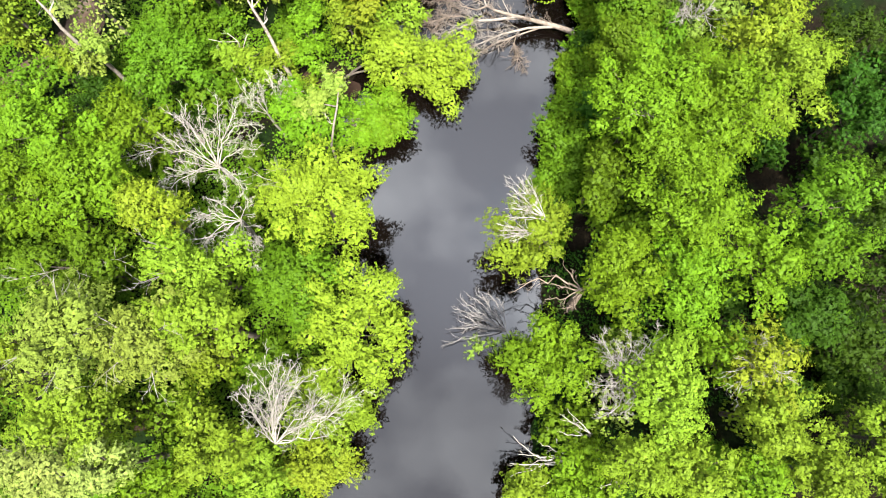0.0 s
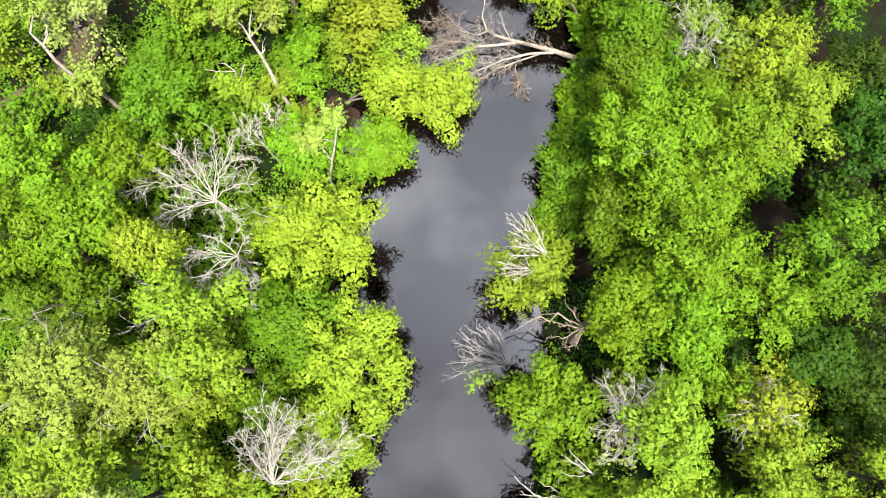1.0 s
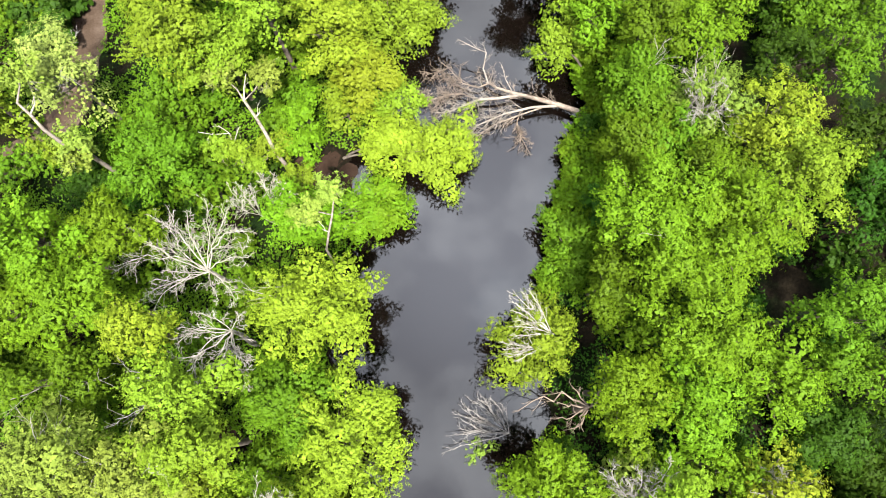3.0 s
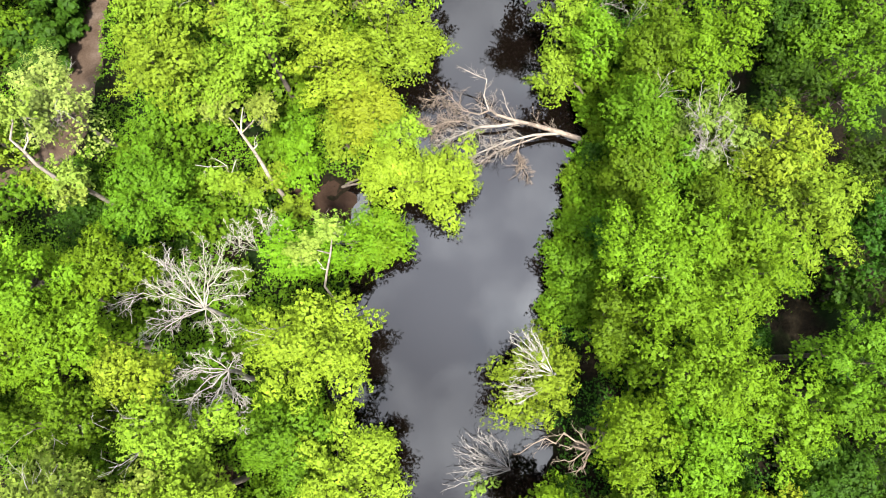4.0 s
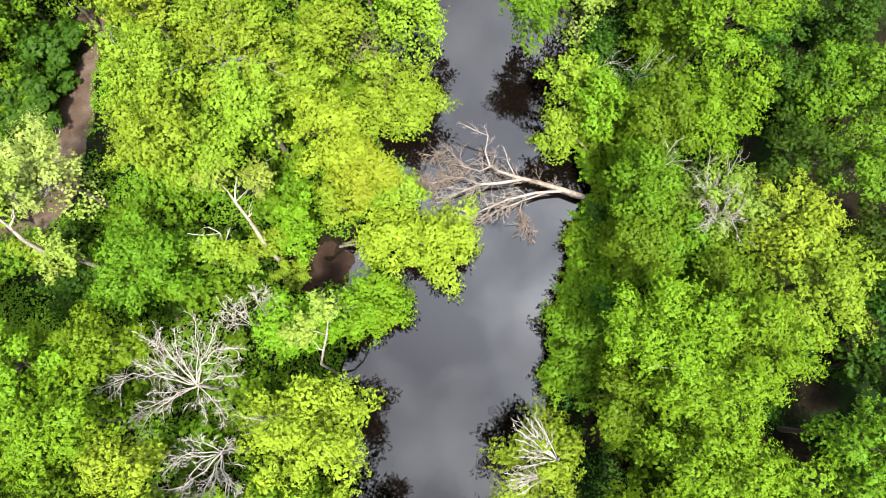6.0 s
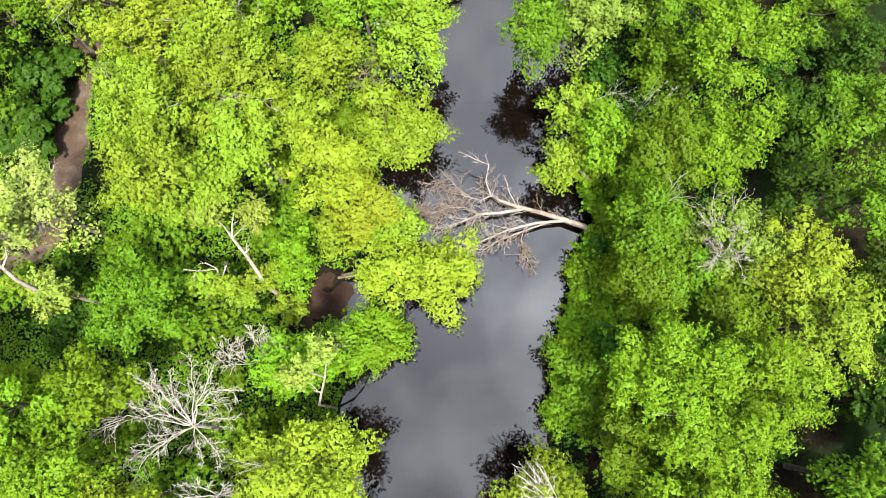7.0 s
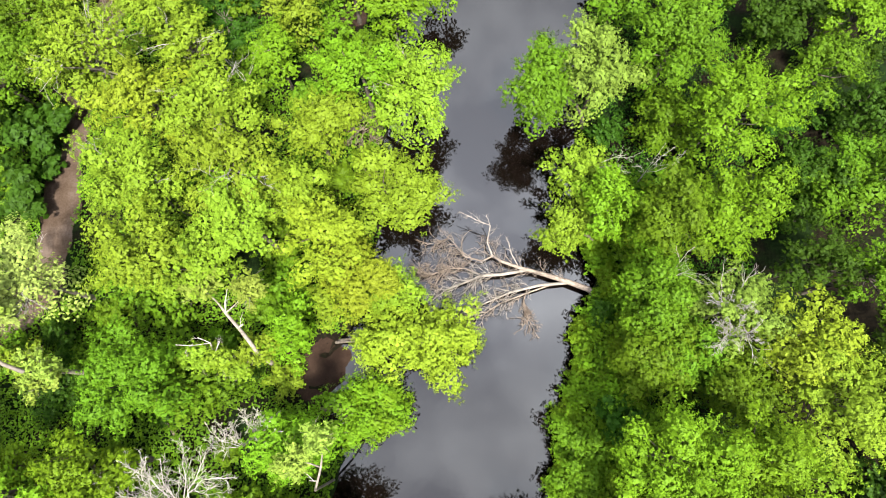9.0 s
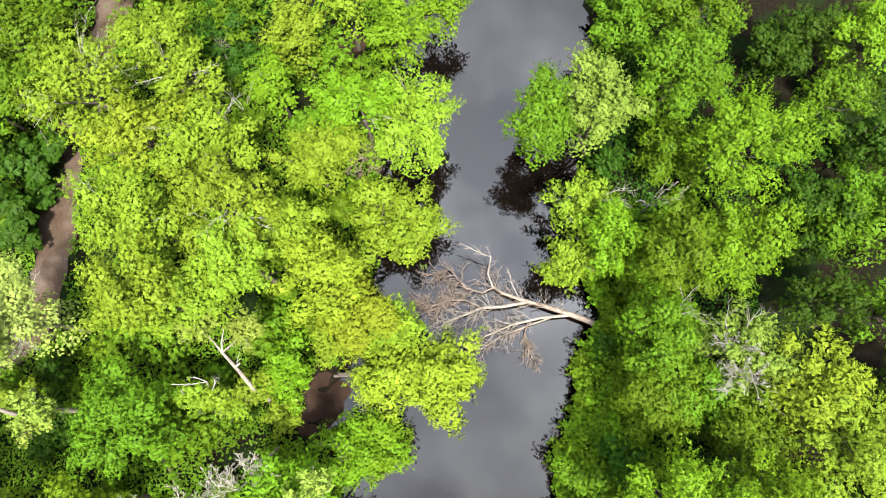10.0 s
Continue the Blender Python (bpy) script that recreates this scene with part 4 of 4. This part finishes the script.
# antler-like branches at the water's edge
bare_tree(root(11.3, -6.4), (10.7, -5.8, 4.5), 30, [(161, 5.0, 1.0), (156, 3.0, 1.2), (128, 1.8, 1.2)], thick=0.3, twigs=2, depth=1, length=0.3, arch=0.06, wobble=0.07,
          label="white antler-like dead tree leaning over the river")
bare_tree(root(11.6, -7.0), (10.6, -6.3, 4.2), 31, [(-178, 4.9, 0.6), (-165, 5.0, 0.2), (-172, 3.3, 0.9), (-138, 3.1, 0.4), (172, 4.2, 0.9)], thick=0.3, twigs=2, depth=1, length=0.3, arch=0.06, wobble=0.07,
          label="white antler-like dead tree leaning over the river")
bare_tree(root(13.0, -4.6), (12.5, -4.0, 6), 32, [(149, 3.3, 1), (156, 3.0, 0.8), (138, 2.8, 1.2), (173, 3.4, 0.4)], thick=0.18, twigs=3, depth=1, length=0.3, wobble=0.03)
bare_tree(root(12.2, -9.4), (12.6, -9.1, 5), 40, [(26, 2.8, 1), (60, 1.2, 0.8), (170, 1.2, 0.5)], thick=0.26, twigs=3, depth=1, length=0.3)
# grey dying trees inside the east wood
bare_tree(root(15.6, 0.0), (14.4, 0.9, 10), 33, [(130, 3.8, 3), (124, 3.0, 3.5), (96, 3.0, 3.4), (60, 3.8, 3.2), (11, 2.2, 3.5), (-47, 2.0, 3.3), (-166, 3.3, 3), (-143, 3.4, 3), (-132, 4.3, 2.6), (79, 1.8, 4),
          (-111, 3.0, 3), (160, 2.4, 3.6)], GREY_WOOD, 0.2, 9, 2, 0.5, label="grey dying tree with bare twigs and few leaves")
dead_tree(root(26.7, 2.0), (24.9, 2.0, 11.5), 34, 9, 2.2, (0.0, 0.0, 0.8), 0.9, GREY_WOOD, forks=5, thick=0.12, label="grey dying tree with bare twigs and few leaves")
bare_tree(root(23.6, 31.6), (22.9, 32.7, 10.6), 35, [(157, 2.3, 2.2), (138, 1.8, 2.4), (90, 1.4, 2.4), (-37, 1.2, 2.2), (-155, 2.7, 2), (-148, 2.1, 2.2), (30, 1.5, 2.3)], GREY_WOOD, 0.13, 8, 2, 0.55,
          label="grey dying tree with bare twigs and few leaves")
bare_tree(root(23.3, 34.0), (22.6, 34.8, 11), 36, [(162, 2.1, 1.7), (148, 1.6, 1.8), (99, 1.2, 1.8), (16, 1.3, 1.7), (-20, 1.5, 1.6)], GREY_WOOD, 0.13, 8, 2, 0.55,
          label="grey dying tree with bare twigs and few leaves")
bare_tree(root(18.6, 47.4), (18.5, 47.9, 7), 37, [(20, 2.9, 2.6), (35, 2.0, 2.8), (-14, 1.8, 3), (-166, 1.8, 3), (60, 1.5, 3)], GREY_WOOD, 0.08, 5, 1, 0.5, label="small grey dead tree between living crowns")
dead_tree(root(-20.3, 58.9), (-20.4, 59.3, 3.5), 39, 3, 4.4, (-0.35, 0.9, 0.5), 0.35, GREY_WOOD, forks=3, depth=2, thick=0.1, splay=(0.2, 0.6),
          label="thin bare grey sapling in a gap of the wood")
# brown dead thicket on the west bank
dead_tree(root(-8.4, 54.5), (-8.3, 54.5, 2.5), 38, 14, 2.3, (0, 0, 0.5), 1.1, WET_WOOD, forks=5, thick=0.08, label="brown tangle of dead brushwood on the bank", name="dead_bush")


# ---- broken trees with bare bent trunks and tufts of leaves ----
def broken_tree(line, radii, arms, tufts, tone, seed, label):
    """A bare trunk along a line, bare arms that leave it, and tufts of leaves, each on a branch of its own."""
    rng = np.random.default_rng(seed)
    tree = new("broken_tree")
    o = np.array(line[0])
    tree.location = o
    pts = np.array(line) - o
    tubes = Tubes()
    tubes.add(pts, radii, 8)
    tubes.make("trunk", PALE_BARK, tree)
    for k, (x, y, z) in arms:
        arm = Tubes()
        end = np.array([x, y, z]) - o
        arm.add([pts[k], (pts[k] + end) / 2 + rng.normal(0, 0.1, 3), end], [radii[k] * 0.6, radii[k] * 0.5, 0.03], 6)
        grow(arm, (pts[k] + end) / 2, end - pts[k] + rng.normal(0, 0.5, 3), 1.0, 0.03, 1, rng, 3, 0.0, 0.2, 0.014)
        arm.make("bare_branch", DEAD_WOOD, tree, "bare white branch")
    for k, x, y, z, r in tufts:
        end = np.array([x, y, z]) - o
        arm = Tubes()
        arm.add([pts[k], (pts[k] + end) / 2 + rng.normal(0, 0.12, 3), end], [0.07, 0.05, 0.025], 6)
        for a in range(4):
            grow(arm, end - np.array([0, 0, 0.3 * r]), rng.normal(size=3) * np.array([1, 1, 0.3]) + np.array([0, 0, 0.5]), r * 0.95, 0.028, 1, rng, 4, 0.0, 0.2, 0.014)
        arm.make("branch", PALE_BARK, tree)
        v, q, f3, mids, radii2 = lobed_crown(r, r * 0.85, r * 0.6, rng, 0.15, 0.75, 0.4, 0.5)
        mesh_object("foliage", v + end, q, LEAF[tone], tree, "pale green tuft of leaves", tris=f3)
    tagged(tree, label, "tree")


broken_tree([root(-15.2, 30.2), (-15.6, 30.8, 4), (-16.1, 31.4, 6), (-16.6, 32.5, 7.5), (-17.2, 33.5, 8.5), (-18.0, 34.6, 9.5), (-18.5, 35.4, 10.2)], [0.26, 0.22, 0.2, 0.17, 0.15, 0.12, 0.06],
            [(5, (-17.4, 36.3, 11.2)), (4, (-16.6, 33.8, 9.4))], [(6, -20.2, 36.7, 10.3, 1.8), (5, -16.0, 36.4, 10.8, 1.8)], "olive", 61, "broken tree with a bare pale trunk and two tufts of leaves")
broken_tree([root(-19.4, 30.6), (-19.5, 31.1, 5), (-19.6, 31.4, 7), (-19.8, 32.3, 7.6)], [0.13, 0.11, 0.09, 0.06],
            [(3, (-22.4, 32.1, 8.3)), (3, (-20.6, 32.7, 8.4)), (2, (-18.6, 32.4, 8.6))], [(1, -19.2, 31.0, 7, 1.8), (2, -21.0, 31.2, 7, 1.5), (1, -17.9, 30.2, 5.5, 1.5)], "lime", 62,
            "snapped tree with a bare white limb and ragged leaves")
broken_tree([root(-31.8, 29.8), (-32.2, 30.0, 8), (-32.7, 29.8, 11), (-33.4, 30.4, 12.5), (-33.9, 31.2, 13.5), (-34.6, 31.9, 14.2), (-34.0, 33.0, 15)], [0.24, 0.2, 0.17, 0.15, 0.13, 0.1, 0.05],
            [(4, (-33.2, 32.4, 14.4))], [(2, -31.9, 30.0, 10.6, 1.8), (1, -32.7, 29.0, 9.4, 1.5), (6, -34.6, 34.2, 14.4, 1.9)], "olive", 63, "leaning white-barked tree over the dirt track")
broken_tree([root(-10.2, 20.3), (-10.0, 20.9, 9), (-9.4, 21.9, 11.2), (-9.0, 23.0, 12.2), (-8.8, 24.0, 12.9)], [0.13, 0.1, 0.09, 0.08, 0.05],
            [(2, (-9.9, 22.0, 11.6))], [(4, -9.3, 25.0, 12.6, 1.5), (3, -10.9, 23.4, 12.0, 1.6)], "olive", 64, "leaning pale-barked tree among leafy crowns by the river")


# ---- the fallen tree lying across the river ----
def fallen_tree():
    rng = np.random.default_rng(70)
    tree = new("fallen_tree")
    tree.location = (14.7, 37.8, 0.6)
    o = np.array(tree.location)

    def stem(name, pts, radii, forks, reach, depth, wood=LOG_WOOD, label="", side=8):
        tubes = Tubes()
        pts = np.array(pts) - o
        tubes.add(pts, radii, side)
        for k in range(forks):
            f = 0.3 + 0.7 * (k + rng.random()) / forks
            i = min(int(f * (len(pts) - 1)), len(pts) - 2)
            u = f * (len(pts) - 1) - i
            p = pts[i] * (1 - u) + pts[i + 1] * u
            d = pts[i + 1] - pts[i]
            way = spread(d, rng.uniform(0.4, 1.0), rng) * np.array([1, 1, 0.35]) + np.array([0, 0, 0.08])
            grow(tubes, p, way, reach * rng.uniform(0.5, 1.1), 0.035, depth, rng, 5, 0.0, 0.22, 0.013)
        tubes.make(name, wood, tree, label)

    def tangle(x, y, r, n):
        tubes = Tubes()
        for k in range(n):
            p = np.array([x, y, 0.25]) + rng.normal(0, 0.4 * r, 3) * np.array([1, 1, 0.2]) - o
            grow(tubes, p, rng.normal(size=3) * np.array([1, 1, 0.25]), r * rng.uniform(0.6, 1.2), 0.026, 1, rng, 4, 0.0, 0.25, 0.014)
        tubes.make("brushwood", WET_WOOD, tree, "tangle of brown twigs caught in the water")

    stem("trunk", [(15.0, 37.4, 0.7), (14.3, 38.0, 0.9), (12.2, 38.8, 0.9), (9.4, 39.7, 0.8), (7.6, 40.2, 0.75), (5.7, 40.9, 0.7), (4.8, 41.6, 0.6)],
         [0.36, 0.31, 0.27, 0.22, 0.19, 0.14, 0.08], 14, 2.2, 2)
    stem("limb", [(8.4, 40.0, 0.75), (5.7, 39.5, 0.9), (3.8, 39.4, 0.85), (2.5, 38.9, 0.7), (-0.1, 37.9, 0.4)],
         [0.17, 0.16, 0.14, 0.11, 0.05], 22, 2.4, 2, LIMB_WOOD, "pale bare limb")
    stem("limb", [(12.4, 38.7, 0.8), (9.4, 38.4, 1), (6.5, 37.7, 0.9), (3.4, 36.4, 0.6), (2.6, 35.4, 0.4)],
         [0.17, 0.14, 0.10, 0.07, 0.03], 26, 2.3, 2, LIMB_WOOD, "pale bare limb")
    stem("limb", [(10.6, 38.5, 0.8), (8.0, 37.6, 0.7), (5.4, 36.6, 0.6), (3.6, 35.4, 0.3)], [0.1, 0.08, 0.06, 0.03], 14, 1.8, 2)
    stem("limb", [(4.9, 41.3, 0.7), (4.3, 42.7, 1.5), (4.6, 44.2, 2.2), (3.4, 44.6, 2.4), (1.5, 45.5, 2.7)],
         [0.10, 0.08, 0.06, 0.045, 0.02], 9, 1.2, 1, LIMB_WOOD, "pale bare limb")
    stem("limb", [(7.4, 40.4, 0.8), (6.7, 41.6, 1.2), (6.3, 43.0, 1.7)], [0.06, 0.045, 0.02], 4, 0.9, 1, LIMB_WOOD, "pale bare limb")
    stem("limb", [(5.0, 41.5, 0.6), (3.8, 40.9, 0.7), (2.1, 41.4, 0.7), (0.6, 43.3, 0.6), (-2.0, 42.6, 0.3)],
         [0.10, 0.08, 0.06, 0.045, 0.02], 24, 2.0, 2, WET_WOOD, "brown broken limb with tangled twigs")
    stem("limb", [(3.7, 39.5, 0.6), (2.1, 40.2, 0.6), (0.4, 40.2, 0.5), (-1.3, 39.5, 0.4), (-2.5, 40.0, 0.3)],
         [0.08, 0.07, 0.055, 0.04, 0.02], 30, 2.0, 2, WET_WOOD, "brown broken limb with tangled twigs")
    stem("limb", [(8.3, 38.3, 0.7), (7.9, 37.0, 0.5), (8.0, 35.9, 0.35), (8.8, 34.2, 0.2)],
         [0.06, 0.045, 0.03, 0.015], 18, 1.5, 2, WET_WOOD)
    for x, y, r, n in ((0.8, 40.4, 1.2, 26), (-2.0, 39.7, 1.3, 26), (0.2, 43.0, 0.9, 14), (-0.9, 38.5, 1.1, 18), (5.2, 40.2, 1.3, 20), (4.2, 43.0, 1.0, 12), (7.8, 34.9, 0.9, 12), (6.2, 38.4, 1.2, 14)):
        tangle(x, y, r, n)
    tagged(tree, "bleached fallen tree lying across the river with tangled branches", "fallen tree")


fallen_tree()


# ---- a broken stem lying in the undergrowth of the west bank ----
def fallen_branch(points, radii, label):
    branch = new("fallen_branch")
    o = np.array(points[0])
    branch.location = o
    tubes = Tubes()
    tubes.add(np.array(points) - o, radii, 7)
    rng = np.random.default_rng(81)
    for k in range(4):
        grow(tubes, np.array(points[1 + k % 2]) - o, rng.normal(size=3) * np.array([1, 1, 0.2]), 1.3, 0.04, 1, rng, 3, 0.0, 0.2, 0.015)
    tubes.make("stem", WET_WOOD, branch)
    tagged(branch, label, "fallen branch")


fallen_branch([(-26.8, 26.8, 1.6), (-25.8, 25.6, 1.5), (-24.9, 24.5, 1.4), (-24.3, 23.0, 1.2)], [0.07, 0.11, 0.12, 0.09], "broken brown branch lying in the green undergrowth")
